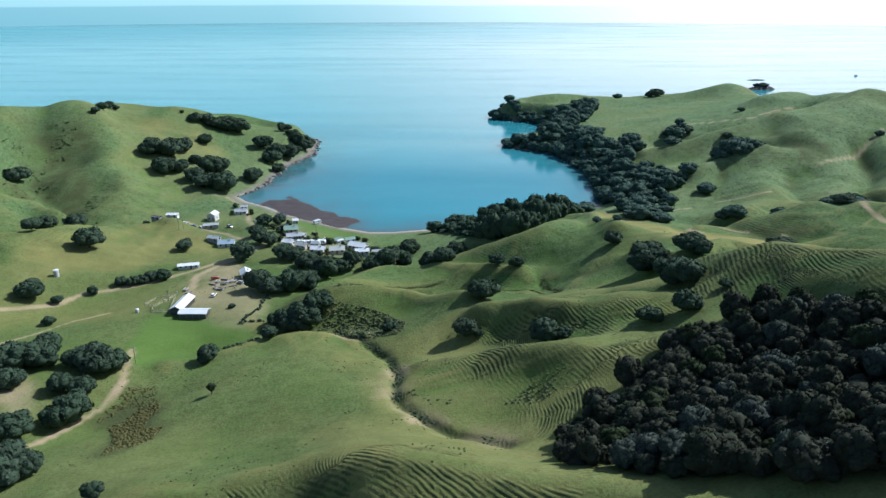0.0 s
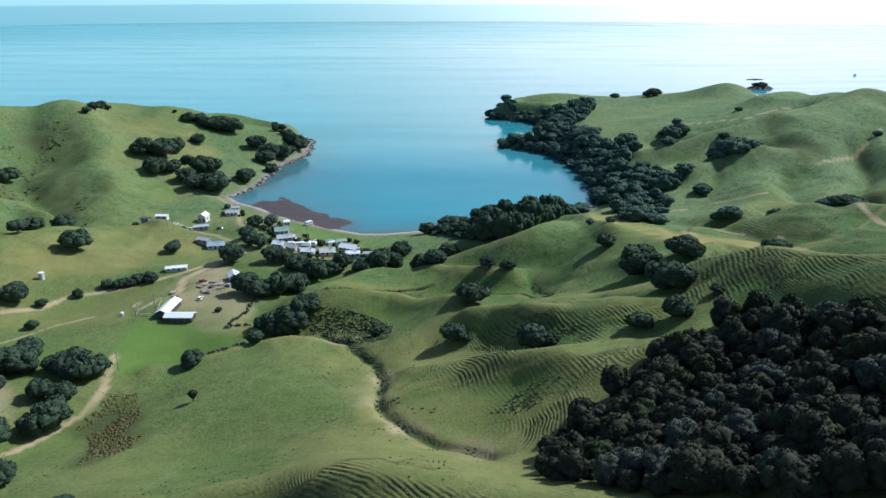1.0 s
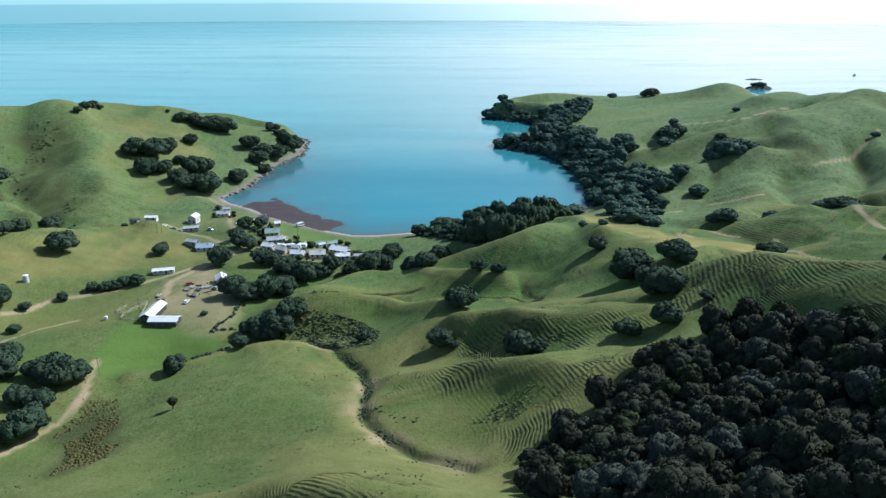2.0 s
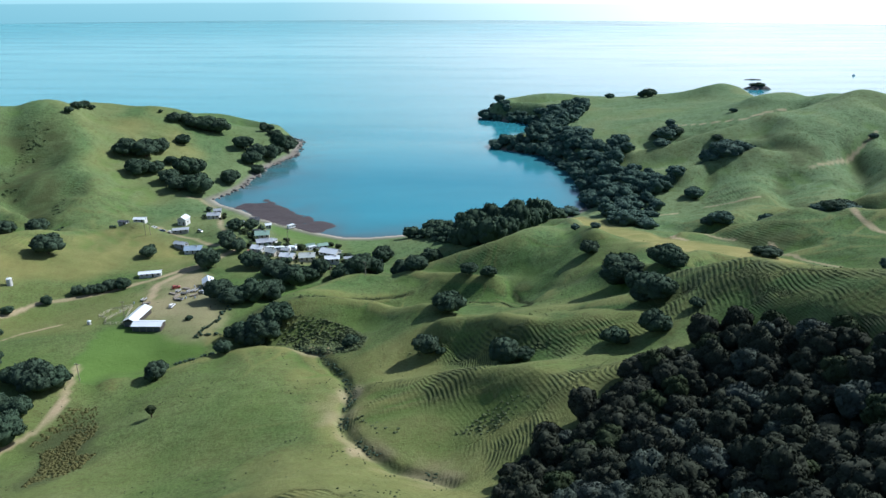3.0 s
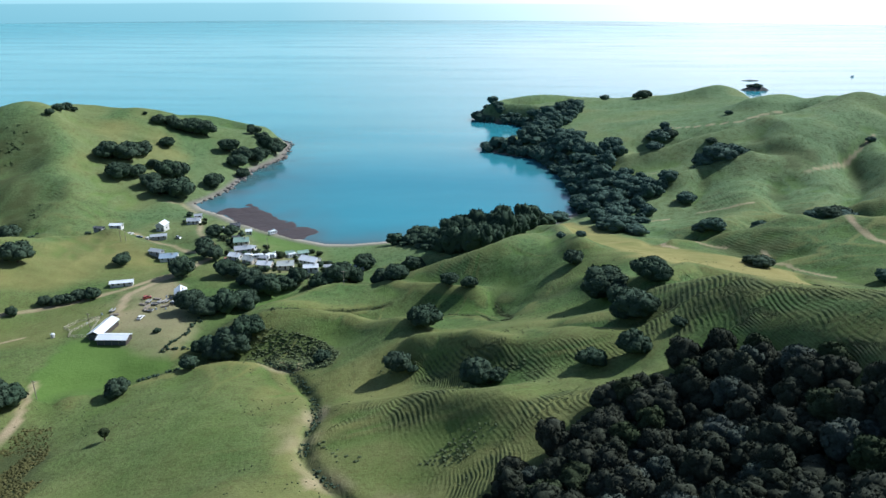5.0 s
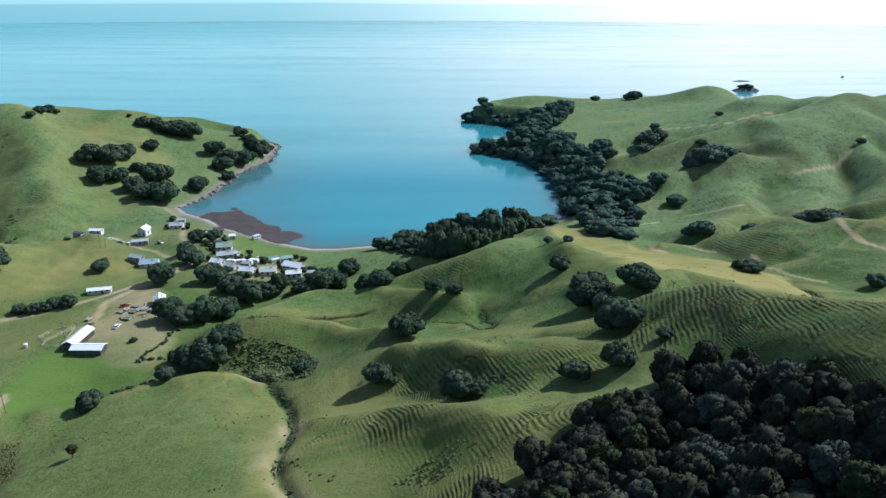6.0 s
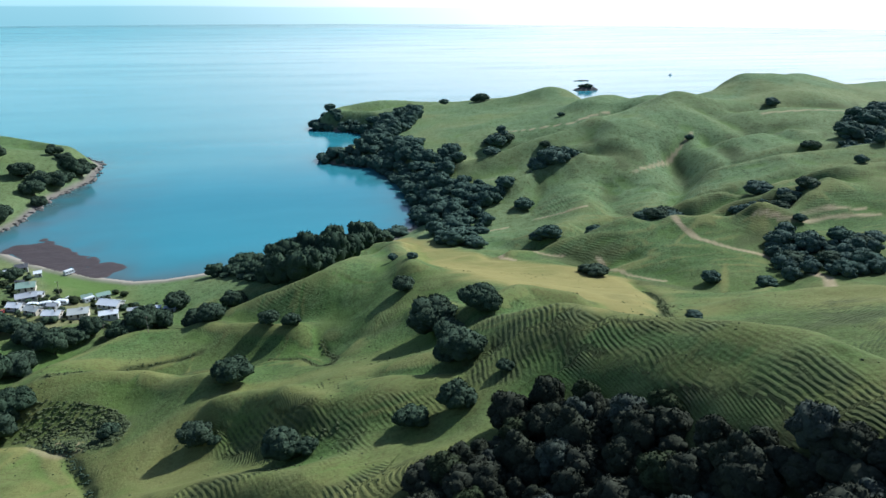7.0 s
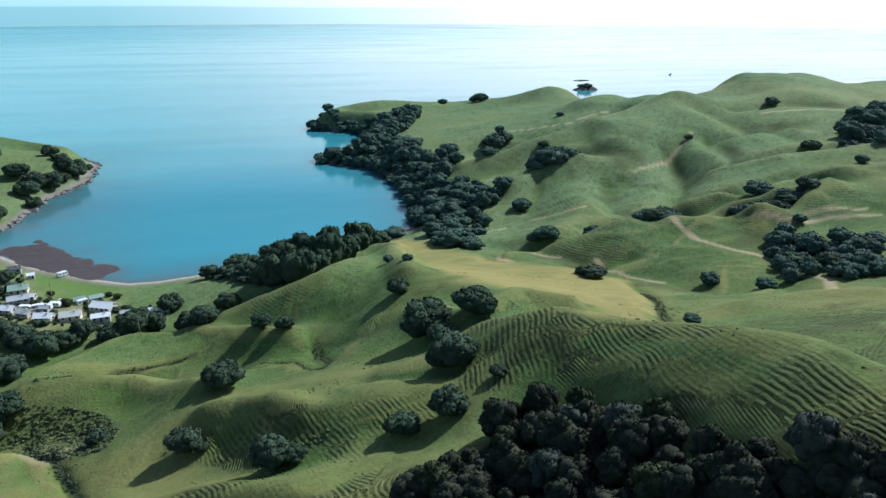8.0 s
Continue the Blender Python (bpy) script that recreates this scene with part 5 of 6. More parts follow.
def building(kind, at, along, deep, high, rise, style):
    wall_mat, roof_mat, ridge, label = STYLES[style]
    run, turn = along
    turn = radians(turn)
    w, d, high, rise = run * (0.9 if kind in ("house", "hut", "hall") else 1.0), deep * 0.8, high * 0.85, rise * 0.85
    if ridge == "x" and d > w * 1.15:
        ridge = "y"
    cx, cy = at[0] + math.cos(turn) * w / 2 - math.sin(turn) * d / 2, at[1] + math.sin(turn) * w / 2 + math.cos(turn) * d / 2
    root = new(kind)
    root.matrix_basis = Matrix.Translation((at[0], at[1], max(ground_at(cx, cy), ground_at(*at)) + 0.1)) @ Matrix.Rotation(turn, 4, "Z")
    tagged(root, label, {"hut": "hut", "garage": "garage", "hall": "hall", "barn": "barn"}.get(kind, "shed" if "shed" in kind else "house"), "farm and village buildings")
    part("wall", *gable_walls(w, d, high, rise, ridge), wall_mat, root)
    roof = part("roof", *roof_slab(w, d, high, rise, ridge), roof_mat, root)
    ridge_line = box((-0.45, d / 2 - 0.12, high + rise + 0.10), (w + 0.45, d / 2 + 0.12, high + rise + 0.20)) if ridge == "x" else box((w / 2 - 0.12, -0.45, high + rise + 0.10), (w / 2 + 0.12, d + 0.45, high + rise + 0.20))
    part("ridge_cap", *ridge_line, roof_mat, roof)
    if style in ("open_shed", "barn"):
        bays = 4 if style == "open_shed" else 1
        for k in range(bays):
            a, b = 0.25 + k * (w - 0.3) / bays, (k + 1) * (w - 0.3) / bays
            # no real opening: a dark panel paints the shade inside the bay
            part("doorway", *box((a, -0.03, 0.0), (b, 0.02, high - 0.35)), DARK_IRON, root, "dark open bay")
        for k in range(bays + 1):
            x = 0.05 + k * (w - 0.3) / bays
            part("post", *box((x, -0.12, -0.5), (x + 0.2, 0.0, high)), TIMBER, root)
        return root
    n = max(2, int(w // 2.4))
    for storey in range(2 if high > 4 else 1):
        for k in range(n):
            x, z = (k + 0.5) * w / n, 1.0 + storey * 2.4
            if k == n // 2 and storey == 0 and n > 1:
                door = part("door", *box((x - 0.42, -0.05, 0.0), (x + 0.42, 0.02, 2.0)), DARK_BOARD, root, "dark panel door")
                part("handle", *box((x + 0.28, -0.10, 0.95), (x + 0.36, -0.05, 1.05)), GREY_IRON, door)
            else:
                win = part("window", *box((x - 0.62, -0.05, z - 0.06), (x + 0.62, 0.02, z + 1.06)), WHITE_BOARD, root, "white window frame")
                part("pane", *box((x - 0.54, -0.062, z + 0.02), (x + 0.54, -0.045, z + 0.98)), GLASS, win)
    for k in range(max(1, int(d // 3.5))):
        y = (k + 0.5) * d / max(1, int(d // 3.5))
        win = part("window", *box((w - 0.02, y - 0.6, 0.95), (w + 0.05, y + 0.6, 2.05)), WHITE_BOARD, root, "white window frame")
        part("pane", *box((w + 0.045, y - 0.52, 1.03), (w + 0.062, y + 0.52, 1.97)), GLASS, win)
    if kind == "house" and style != "white_tall":
        part("chimney", *box((w * 0.7, d * 0.3, high), (w * 0.7 + 0.5, d * 0.3 + 0.5, high + rise + 0.7)), CONCRETE, root, "pale block chimney")
    return root


for row in BUILDINGS_A + BUILDINGS_B:
    building(*row)


def car(paint_mat, name="car"):
    """A small car four metres long, nose to +x."""
    root = new(name)
    side = [(-2.0, 0.35), (-2.0, 0.85), (-1.75, 0.95), (0.85, 0.95), (1.85, 0.80), (2.0, 0.6), (2.0, 0.35)]
    n = len(side)
    v = [(x, -0.82, z) for x, z in side] + [(x, 0.82, z) for x, z in side]
    f = [tuple(range(n)), tuple(range(2 * n - 1, n - 1, -1))] + [(k, k + n, (k + 1) % n + n, (k + 1) % n) for k in range(n)]
    body = part("body", v, f, paint_mat, root)
    roofline = [(-1.85, 0.94), (-1.45, 1.42), (0.25, 1.42), (0.95, 0.94)]
    v = [(x, -0.74 + 0.12 * (z > 1), z) for x, z in roofline] + [(x, 0.74 - 0.12 * (z > 1), z) for x, z in roofline]
    part("cabin", v, [(0, 1, 2, 3), (7, 6, 5, 4), (0, 4, 5, 1), (1, 5, 6, 2), (2, 6, 7, 3)], GLASS, root, "dark glazed cabin")
    part("roof", *box((-1.5, -0.64, 1.40), (0.3, 0.64, 1.46)), paint_mat, root)
    for x in (-1.25, 1.25):
        for y in (-0.80, 0.80):
            ring = [(x + 0.31 * math.cos(a), z0, 0.31 + 0.31 * math.sin(a)) for z0 in (y - 0.1, y + 0.1) for a in [2 * math.pi * k / 10 for k in range(10)]]
            wheel = part("wheel", ring, [tuple(range(10)), tuple(range(19, 9, -1))] + [(k, k + 10, (k + 1) % 10 + 10, (k + 1) % 10) for k in range(10)], RUBBER, root, "black tyre")
    for y in (-0.6, 0.6):
        part("headlight", *box((1.97, y - 0.15, 0.6), (2.02, y + 0.15, 0.72)), WHITE_IRON, root)
    return root


def caravan():
    root = new("caravan")
    side = [(-2.6, 0.5), (-2.6, 2.3), (-2.3, 2.55), (2.2, 2.55), (2.6, 2.1), (2.6, 0.5)]
    n = len(side)
    v = [(x, -1.05, z) for x, z in side] + [(x, 1.05, z) for x, z in side]
    part("body", v, [tuple(range(n)), tuple(range(2 * n - 1, n - 1, -1))] + [(k, k + n, (k + 1) % n + n, (k + 1) % n) for k in range(n)], WHITE_IRON, root)
    for x in (-1.6, 0.2, 1.6):
        part("window", *box((x - 0.5, -1.08, 1.3), (x + 0.5, -1.04, 1.95)), GLASS, root)
    for y in (-0.95, 0.95):
        ring = [(0.33 * math.cos(a), z0, 0.33 + 0.33 * math.sin(a)) for z0 in (y - 0.1, y + 0.1) for a in [2 * math.pi * k / 10 for k in range(10)]]
        part("wheel", ring, [tuple(range(10)), tuple(range(19, 9, -1))] + [(k, k + 10, (k + 1) % 10 + 10, (k + 1) % 10) for k in range(10)], RUBBER, root)
    part("drawbar", *box((2.6, -0.08, 0.45), (3.7, 0.08, 0.57)), GREY_IRON, root)
    return root


CAR_PAINTS = [plain("white_car_paint", (0.72, 0.72, 0.72), 0.3, 0.5, vary=0.03), plain("red_car_paint", (0.30, 0.05, 0.04), 0.3, 0.5, vary=0.05),
              plain("silver_car_paint", (0.42, 0.44, 0.46), 0.3, 0.5, 0.3, vary=0.04), plain("blue_car_paint", (0.06, 0.10, 0.20), 0.3, 0.5, vary=0.05)]
CAR_WORDS = ["white", "dull red", "silver", "dark blue"]
park = random.Random(4)
models = [car(p) for p in CAR_PAINTS]
first = set()
for k, (x, y) in enumerate(CARS):
    i = (0, 1, 2, 0, 3, 0, 2)[k % 7]
    m = Matrix.Translation((x, y, ground_at(x, y) + 0.03)) @ Matrix.Rotation(park.uniform(0, 6.28), 4, "Z")
    ob = copy_thing(models[i], m) if i in first else models[i]
    first.add(i)
    ob.matrix_basis = m
    tagged(ob, CAR_WORDS[i] + " car parked on the gravel by the sheds", "car", "parked cars")
van = caravan()
for k, (x, y) in enumerate(CARAVANS):
    m = Matrix.Translation((x, y, ground_at(x, y) + 0.03)) @ Matrix.Rotation(park.uniform(-0.5, 0.9), 4, "Z")
    ob = copy_thing(van, m) if k else van
    ob.matrix_basis = m
    tagged(ob, "white caravan standing on the camping ground by the beach", "caravan", "caravans")


def trailer():
    root = new("trailer")
    bed = part("deck", *box((-1.5, -0.8, 0.55), (1.5, 0.8, 0.65)), TIMBER, root)
    for y in (-0.82, 0.78):
        part("side_board", *box((-1.5, y, 0.65), (1.5, y + 0.04, 1.05)), GREY_IRON, bed)
    part("tailboard", *box((-1.54, -0.78, 0.65), (-1.5, 0.78, 1.05)), GREY_IRON, bed)
    for y in (-0.95, 0.83):
        ring = [(0.30 * math.cos(a), y0, 0.30 + 0.30 * math.sin(a)) for y0 in (y, y + 0.14) for a in [2 * math.pi * k / 10 for k in range(10)]]
        part("wheel", ring, [tuple(range(10)), tuple(range(19, 9, -1))] + [(k, k + 10, (k + 1) % 10 + 10, (k + 1) % 10) for k in range(10)], RUBBER, root)
    part("drawbar", *box((1.5, -0.05, 0.5), (2.7, 0.05, 0.58)), GREY_IRON, root)
    return root


def timber_stack(seed):
    rng = random.Random(seed)
    root = new("timber_stack")
    for row in range(3):
        for k in range(4):
            a = rng.uniform(-0.15, 0.15)
            part("board", *box((-1.7 + a, -0.7 + 0.36 * k, 0.24 * row), (1.7 + a, -0.40 + 0.36 * k, 0.20 + 0.24 * row)), TIMBER, root)
    return root


def drum():
    root = new("drum")
    part("barrel", *tube([(0, 0, 0), (0, 0, 0.29), (0, 0, 0.31), (0, 0, 0.9)], [0.29, 0.29, 0.31, 0.29], 12), BLUE_IRON, root)
    part("lid", *tube([(0, 0, 0.9), (0, 0, 0.93)], [0.30, 0.30], 12), GREY_IRON, root)
    return root


CLUTTER = [(-115.0, 319.5), (-112.4, 322.9), (-109.2, 325.6), (-107.0, 320.2), (-105.6, 314.2), (-108.3, 311.2), (-111.0, 316.4), (-113.4, 314.0), (-106.2, 324.0),
           (-110.2, 309.0), (-116.6, 316.6), (-104.0, 311.4), (-109.4, 319.0), (-112.8, 310.4), (-130.6, 306.2), (-127.4, 309.6), (-124.6, 305.4), (-132.4, 296.4)]
kinds = [(trailer(), "old farm trailer with iron sides in the yard", "trailer", "yard trailers"), (timber_stack(1), "stack of weathered boards in the farm yard", "timber stack", "timber stacks"),
         (drum(), "blue-grey steel drum standing in the farm yard", "drum", "yard drums")]
clutter_rng = random.Random(8)
for k, (x, y) in enumerate(CLUTTER):
    src, label, category, group = kinds[k % 3]
    m = Matrix.Translation((x, y, ground_at(x, y) + 0.04)) @ Matrix.Rotation(clutter_rng.uniform(0, 6.28), 4, "Z")
    ob = copy_thing(src, m) if k >= 3 else src
    ob.matrix_basis = m
    tagged(ob, label, category, group)


shrub_stock = Stock([tree(180 + k, LEAVES_GREEN if k % 2 else LEAVES, 7, 500, 0.85, 0.02, 0.42) for k in range(4)])
shrub_rng = random.Random(19)
shrub_places = []
for row in BUILDINGS_A[10:] + BUILDINGS_B:
    for k in range(4):
        a = shrub_rng.uniform(0, 6.28)
        shrub_places.append((row[1][0] + row[2][0] / 2 + 8 * math.cos(a), row[1][1] + 3 + 7.5 * math.sin(a), shrub_rng.uniform(1.8, 5.6)))
shrub_stock.plant([p for p in shrub_places if shore_distance(np.array(p[0]), np.array(p[1])) > 14], "dark garden shrub between the village houses", "garden shrubs", 0.8, seed=12, category="shrub")
shrub_stock.clear()


def fence(pts, name, label, gap=2.6, rails=3, high=1.25, mat=None):
    mat = mat or TIMBER
    root = tagged(new(name), label, "fence")
    for (ax, ay), (bx, by) in zip(pts[:-1], pts[1:]):
        run = math.hypot(bx - ax, by - ay)
        n = max(1, round(run / gap))
        stations = [(ax + (bx - ax) * k / n, ay + (by - ay) * k / n) for k in range(n + 1)]
        tops = [ground_at(*s) for s in stations]
        for (x, y), z in zip(stations, tops):
            part("post", *box((x - 0.08, y - 0.08, z - 0.4), (x + 0.08, y + 0.08, z + high)), mat, root)
        for k in range(n):
            (x0, y0), (x1, y1), z0, z1 = stations[k], stations[k + 1], tops[k], tops[k + 1]
            for r in range(rails):
                h = 0.3 + (high - 0.4) * r / max(1, rails - 1)
                v = [(x0, y0, z0 + h - 0.06), (x1, y1, z1 + h - 0.06), (x1, y1, z1 + h + 0.06), (x0, y0, z0 + h + 0.06)]
                v += [(x, y + 0.05, z) for x, y, z in v]
                part("rail", v, [(0, 1, 2, 3), (7, 6, 5, 4), (0, 4, 5, 1), (1, 5, 6, 2), (2, 6, 7, 3), (3, 7, 4, 0)], mat, root)
    return root


PALE_RAIL = plain("bleached_rails", (0.50, 0.46, 0.36), 0.85, 0.15, vary=0.2, size=1)
fence(YARD_RAILS + YARD_RAILS[:1], "stockyard_fence", "bleached timber stockyard rails beside the barn", mat=PALE_RAIL)
fence([YARD_RAILS[0], (-140.0, 292.0), (-137.5, 299.0), YARD_RAILS[1]], "stockyard_fence", "bleached timber stockyard rails beside the barn", mat=PALE_RAIL)


def power_pole(x, y):
    root = tagged(new("power_pole"), "weathered timber power pole with one crossarm", "power pole", "power poles")
    z = ground_at(x, y)
    root.matrix_basis = Matrix.Translation((x, y, z))
    part("pole", *tube([(0, 0, -0.6), (0, 0, 7.5)], [0.16, 0.11], 8), TIMBER, root)
    arm = part("crossarm", *box((-0.9, -0.06, 6.8), (0.9, 0.06, 6.95)), TIMBER, root)
    for k in (-0.75, 0.0, 0.75):
        part("insulator", *tube([(k, 0, 6.95), (k, 0, 7.12)], [0.06, 0.04], 6), WHITE_IRON, arm)


for x, y in POLES:
    power_pole(x, y)


def water_tank(x, y, r=1.3, h=2.6):
    root = tagged(new("water_tank"), "round white water tank on the pasture", "water tank", "water tanks")
    root.matrix_basis = Matrix.Translation((x, y, ground_at(x, y)))
    part("tank", *tube([(0, 0, -0.5), (0, 0, h)], [r, r], 20), WHITE_BOARD, root)
    part("lid", *tube([(0, 0, h), (0, 0, h + 0.35)], [r * 1.04, 0.2], 20), WHITE_IRON, root, "low conical lid")
    part("pipe", *tube([(r + 0.06, 0, -0.3), (r + 0.06, 0, h - 0.3)], [0.05, 0.05], 6), GREY_IRON, root)


for (x, y), r, h in zip(TANKS, (1.3, 0.8, 1.4), (3.4, 1.6, 2.4)):
    water_tank(x, y, r, h)


# ---- low growth: gorse lines, scrub and tussock ----
def low_growth(name, places, size, mat, label, seed, tall=0.7, lumps=5, sprays=40):
    rng = np.random.default_rng(seed)
    shapes = [crown_shape(np.random.default_rng(300 + k), lumps, sprays, 0.70, 0.0, 0.36, 0.05, 1, 1) for k in range(3)]
    xs, ys = np.array([p[0] for p in places]), np.array([p[1] for p in places])
    zs = broad_height(xs, ys) - 0.12
    pts, tris, n = [], [], 0
    for x, y, z in zip(xs, ys, zs):
        p, f, _ = shapes[rng.integers(0, 3)]
        a, w = rng.uniform(0, 6.28), rng.uniform(*size)
        c, s = math.cos(a) * w, math.sin(a) * w
        pts.append(np.stack([p[:, 0] * c - p[:, 1] * s + x, p[:, 0] * s + p[:, 1] * c + y, p[:, 2] * w * tall + z], -1))
        tris.append(f + n)
        n += len(p)
    return tagged(triangles_object(name, np.vstack(pts), np.vstack(tris), mat), label, "scrub", kind="stuff")


def along_line(pts, gap, seed, wander=0.6):
    rng = np.random.default_rng(seed)
    out = []
    for (ax, ay), (bx, by) in zip(pts[:-1], pts[1:]):
        n = max(1, int(math.hypot(bx - ax, by - ay) / gap))
        out += [(ax + (bx - ax) * (k + rng.uniform(0, 1)) / n + rng.normal() * wander, ay + (by - ay) * (k + rng.uniform(0, 1)) / n + rng.normal() * wander) for k in range(n)]
    return out


low_growth("gorse", [p for k, g in enumerate(GORSE_LINES) for p in along_line(g, 1.3, k)], (1.4, 2.8), LEAVES, "dark gorse growing along the paddock fences", 21)
low_growth("reeds", [tuple(p) for p in scatter(REED_BED, 0.95, 22)], (1.3, 2.8), LEAVES_REED, "brown-green rushes matted together in the wet hollow", 24, 0.13, 2, 40)
low_growth("creek_rushes", [q for q in along_line(NEAR_FOLDS[0][2], 0.5, 23, 0.7) if ripple(q[0], q[1], 6, 77) > -0.25], (0.6, 1.6), LEAVES, "dark rushes crowding the banks of the creek", 28, 0.55, 3, 30)
low_growth("hedge", along_line(LEFT_HEDGE, 1.3, 29, 1.2), (2.5, 5.0), LEAVES, "dark shrubs along the crease behind the low hill", 30, 0.6)
low_growth("scrub", [tuple(p) for p in scatter(SCRUB_BANK, 1.2, 25)], (1.5, 3.6), LEAVES_SCRUB, "grey-green scrub on the bank below the mound", 26, 0.22, 5, 60)
low_growth("ditch_rushes", [p for k, g in enumerate(GRASS_DITCHES) for p in along_line(g, 0.6, 60 + k, 0.6)], (0.6, 1.6), LEAVES_SCRUB, "rushes growing along the grassy ditches", 27, 0.5, 3, 30)
low_growth("bushes", [tuple(p) for p in scatter(SCRUB_PATCH, 1.3, 37)] + [p for k, g in enumerate(BUSH_LINES) for p in along_line(g, 1.0, 80 + k, 0.8)], (0.7, 2.0), LEAVES_SCRUB, "grey-green bushes on the trodden bank", 38, 0.4)
rough_rng = np.random.default_rng(35)
rx, ry = rough_rng.uniform(-345, -225, 1500), rough_rng.uniform(405, 560, 1500)
keep = inside(rx, ry, ROUGH_SHADED_SLOPE) & (ripple(rx, ry, 16, 74) + 0.5 * ripple(rx, ry, 6, 75) > 0.35)
low_growth("slope_scrub", list(zip(rx[keep], ry[keep])), (1.2, 3.6), LEAVES_SCRUB, "low scrub in the eroded face of the west hill", 36, 0.25)
tuft_rng = np.random.default_rng(31)
tx, ty = tuft_rng.uniform(-140, 190, 8000), tuft_rng.uniform(95, 330, 8000)
keep = (ripple(tx, ty, 22, 72) + 0.6 * ripple(tx, ty, 7, 73) > 0.12) & ~inside(tx, ty, FOREST)
low_growth("rush_tussock", list(zip(tx[keep], ty[keep])), (0.3, 1.0), LEAVES_SCRUB, "scattered dark rush tussocks on the pasture", 32, 0.55, 0, 16)


# ---- shore ----
def reef():
    xs, ys = steps((-142, -50, 0.8)), steps((424, 518, 0.8))
    gx, gy = np.meshgrid(xs, ys)
    m = soft_inside(gx, gy, REEF, 5.0)
    z = -0.6 + 0.75 * m + 0.13 * ripple(gx, gy, 5, 81) + 0.07 * ripple(gx, gy, 1.8, 82)
    ob = grid_object("reef", xs, ys, np.minimum(z, 0.34), MUDSTONE)
    return tagged(ob, "dark brown mudstone reef bared along the beach at low tide", "reef", kind="structure")


reef()


def beach_rock(seed):
    rng = np.random.default_rng(seed)
    v, f = BALL
    k = rng.uniform(0, 9, 3)
    q = 1 + 0.25 * np.sin(v[:, 0] * 3 + k[0]) + 0.2 * np.sin(v[:, 1] * 4 + k[1]) + rng.uniform(-0.12, 0.12, len(v))
    return v * (q * 0.5)[:, None] * np.array([1.2, 1, 0.6]), f


def rocks():
    pts, tris, n = [], [], 0
    rng = np.random.default_rng(55)
    for (ax, ay), (bx, by) in zip(SHORE[:-1], SHORE[1:]):
        if -200 < ax < 40 and 460 < ay < 960 and not (-165 < ax < 60 and ay < 520):
            for k in range(int(math.hypot(bx - ax, by - ay) / 2.2)):
                q = rng.uniform()
                p, f = beach_rock(int(rng.integers(0, 8)))
                w = rng.uniform(1.0, 3.6)
                pts.append(p * w + np.array([ax + (bx - ax) * q + rng.normal() * 1.6, ay + (by - ay) * q + rng.normal() * 1.6, 0.15]))
                tris.append(f + n)
                n += len(p)
    return tagged(triangles_object("shore_rocks", np.vstack(pts), np.vstack(tris), SHORE_ROCK), "dark wet boulders along the rocky shore", "rocks", kind="stuff")


SHORE_ROCK = plain("grey_shore_rock", (0.20, 0.185, 0.165), 0.85, 0.2, vary=0.35, size=2, relief=0.1)
rocks()


DARK_ROCK = plain("dark_shore_rock", (0.060, 0.066, 0.064), 0.85, 0.2, vary=0.35, size=3, relief=0.1)
LEDGE = (548, 582, 1304)


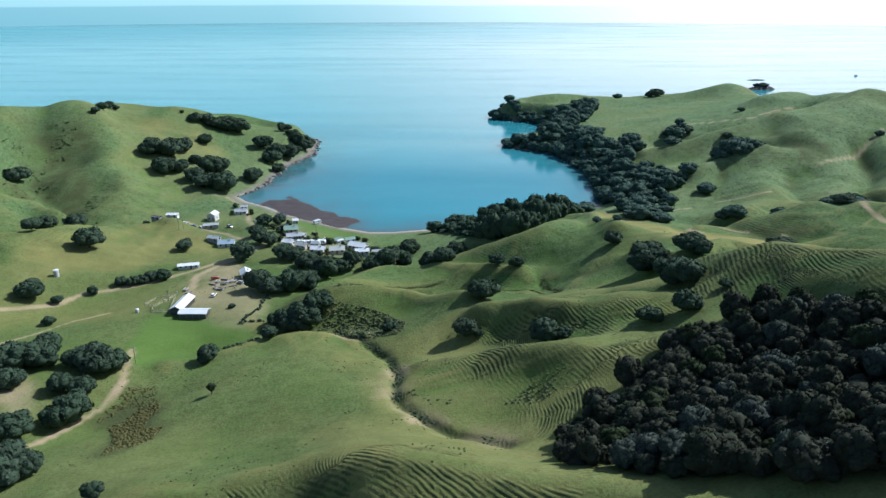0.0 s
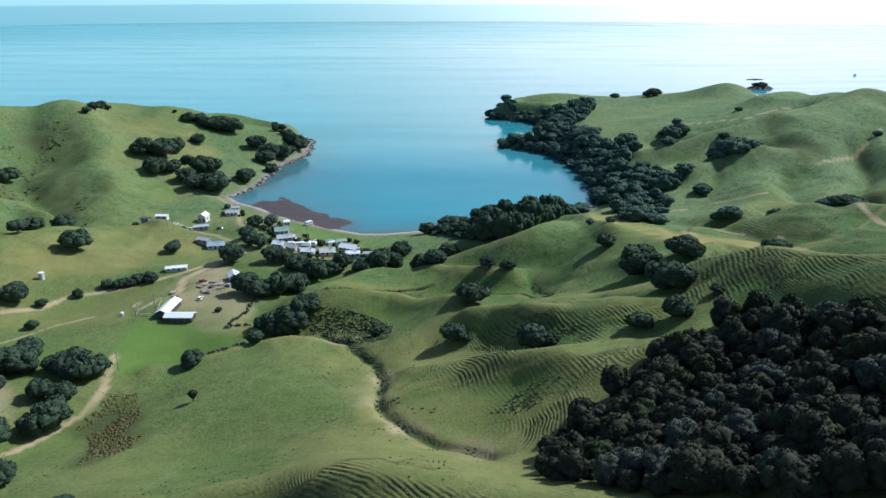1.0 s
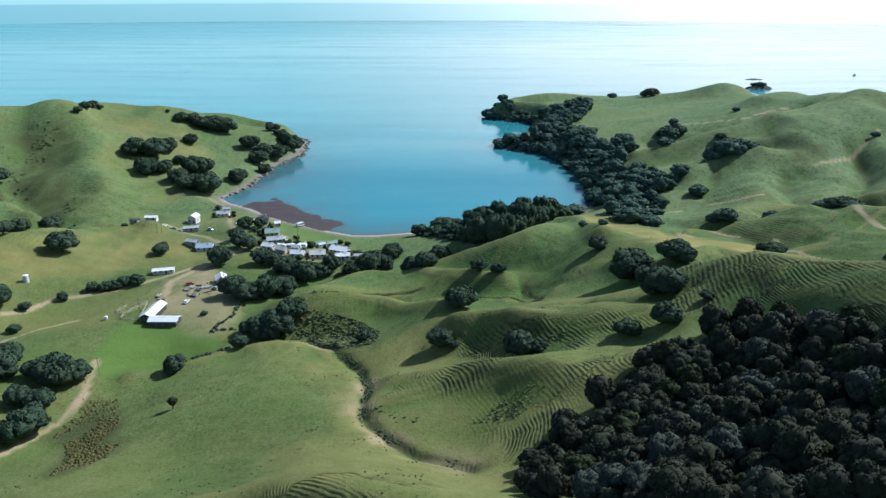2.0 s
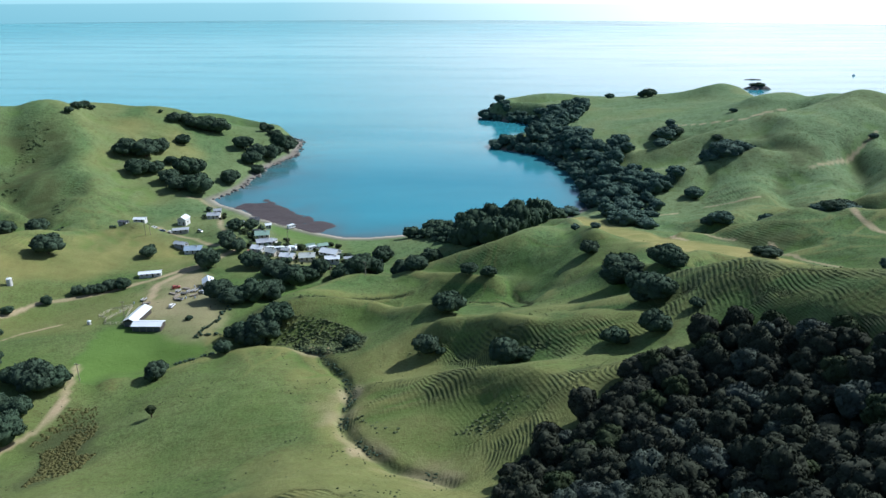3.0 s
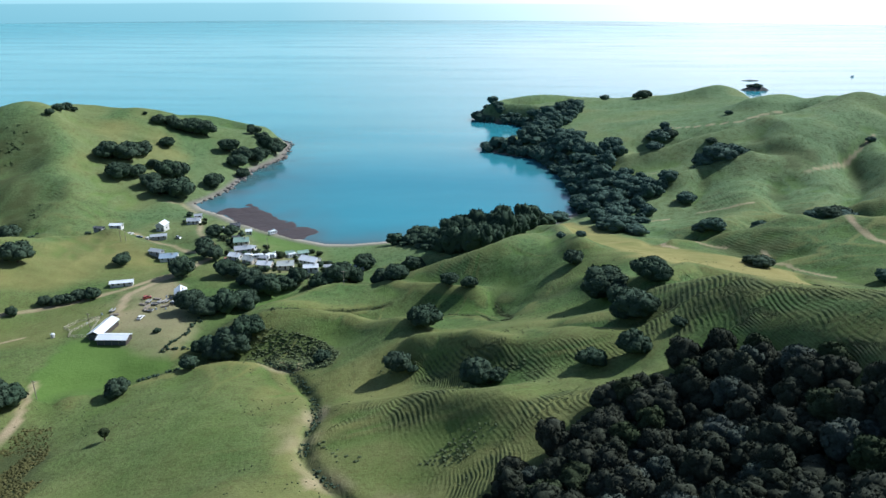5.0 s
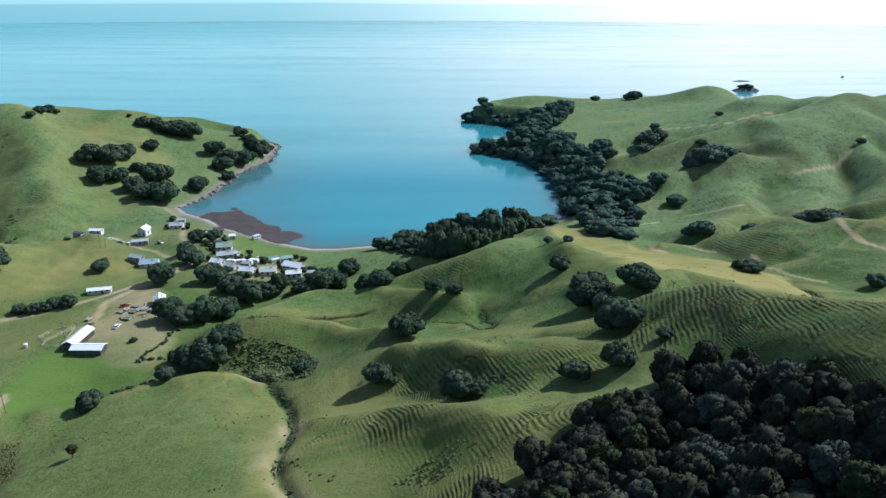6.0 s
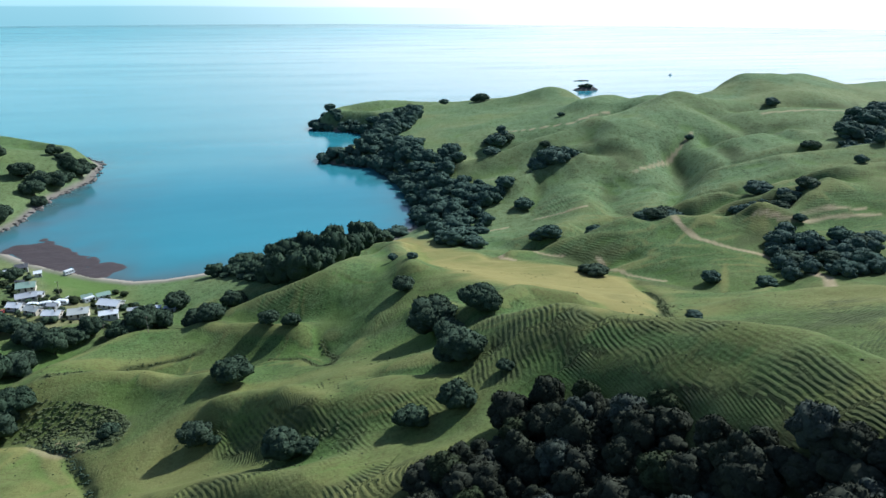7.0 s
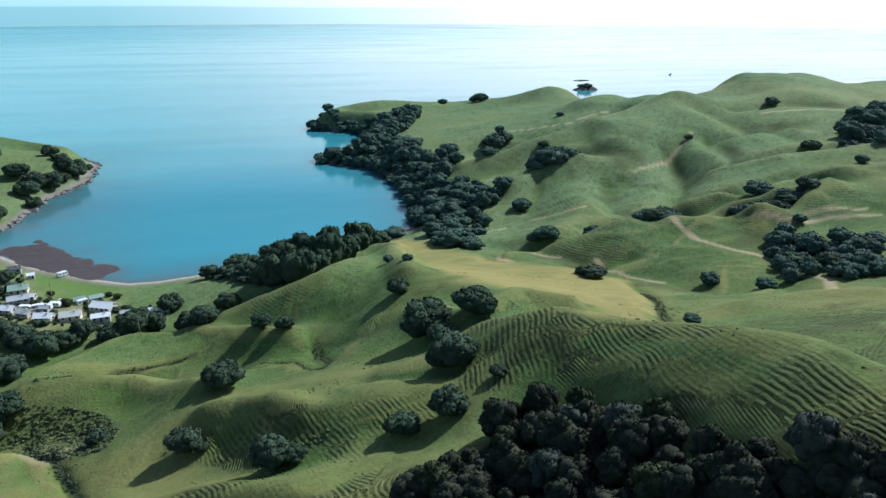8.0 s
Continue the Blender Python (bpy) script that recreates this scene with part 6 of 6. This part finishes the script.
def islet():
    xs, ys = steps((490, 545, 1.5)), steps((1150, 1192, 1.5))
    gx, gy = np.meshgrid(xs, ys)
    u = np.hypot((gx - 517) / 23, (gy - 1171) / 15)
    z = 7.0 * (1 - u ** 1.6) + 1.4 * ripple(gx, gy, 7, 91) + 0.8 * ripple(gx, gy, 3, 92)
    z = np.where(u < 1.25, np.maximum(z, -2.5), -2.5)
    ob = grid_object("islet", xs, ys, z, DARK_ROCK)
    tagged(ob, "small dark rocky islet off the headland", "islet", kind="structure")
    spots = [(512, 1171, 11), (519, 1170, 13), (526, 1172, 10), (506, 1170, 9), (516, 1165, 9), (523, 1164, 9)]
    top = Stock([tree(160 + k, LEAVES, 10, 700, 0.7, 0.05) for k in range(2)])
    rng = random.Random(3)
    for k, (x, y, w) in enumerate(spots):
        src = top.made[k % 2]
        m = Matrix.Translation((x, y, 4.4)) @ Matrix.Rotation(rng.uniform(0, 6), 4, "Z") @ Matrix.Diagonal((w, w, w * 0.7, 1))
        t = copy_thing(src, m) if src in top.used else src
        top.used.add(src)
        t.matrix_basis = m
        tagged(t, "wind-bent dark tree on the rocky islet", "tree", "islet trees")


islet()


def ledge(x0, x1, y):
    """A low flat shelf of rock, just above the water."""
    xs, ys = steps((x0 - 4, x1 + 4, 1.2)), steps((y - 7, y + 7, 1.0))
    gx, gy = np.meshgrid(xs, ys)
    u = np.hypot((gx - (x0 + x1) / 2) / ((x1 - x0) / 2), (gy - y - 1.5 * ripple(gx, gy, 11, 95)) / 4.5)
    z = np.where(u < 1.3, 1.7 * (1 - u ** 2) + 0.5 * ripple(gx, gy, 4, 96), -1.5)
    return tagged(grid_object("rock_shelf", xs, ys, np.maximum(z, -1.5), DARK_ROCK), "low dark shelf of rock off the islet", "rock shelf", kind="structure")


ledge(*LEDGE)


def launch(x, y, turn):
    root = tagged(new("boat"), "small pale launch moored far out on the sea", "boat")
    root.matrix_basis = Matrix.Translation((x, y, 0.0)) @ Matrix.Rotation(turn, 4, "Z")
    deck = [(-4, -1.3), (2, -1.3), (4.8, 0), (2, 1.3), (-4, 1.3)]
    v = [(a * 0.85, b * 0.7, -0.3) for a, b in deck] + [(a, b, 1.1) for a, b in deck]
    part("hull", v, [(4, 3, 2, 1, 0), (5, 6, 7, 8, 9)] + [(k, (k + 1) % 5, (k + 1) % 5 + 5, k + 5) for k in range(5)], WHITE_IRON, root)
    cabin = part("cabin", *box((-2.2, -0.95, 1.1), (1.2, 0.95, 2.7)), WHITE_IRON, root)
    part("window", *box((1.18, -0.8, 1.8), (1.24, 0.8, 2.4)), GLASS, cabin)
    part("mast", *tube([(-1, 0, 2.7), (-1, 0, 5.2)], [0.07, 0.04], 6), GREY_IRON, root)


launch(786, 1374, 0.4)
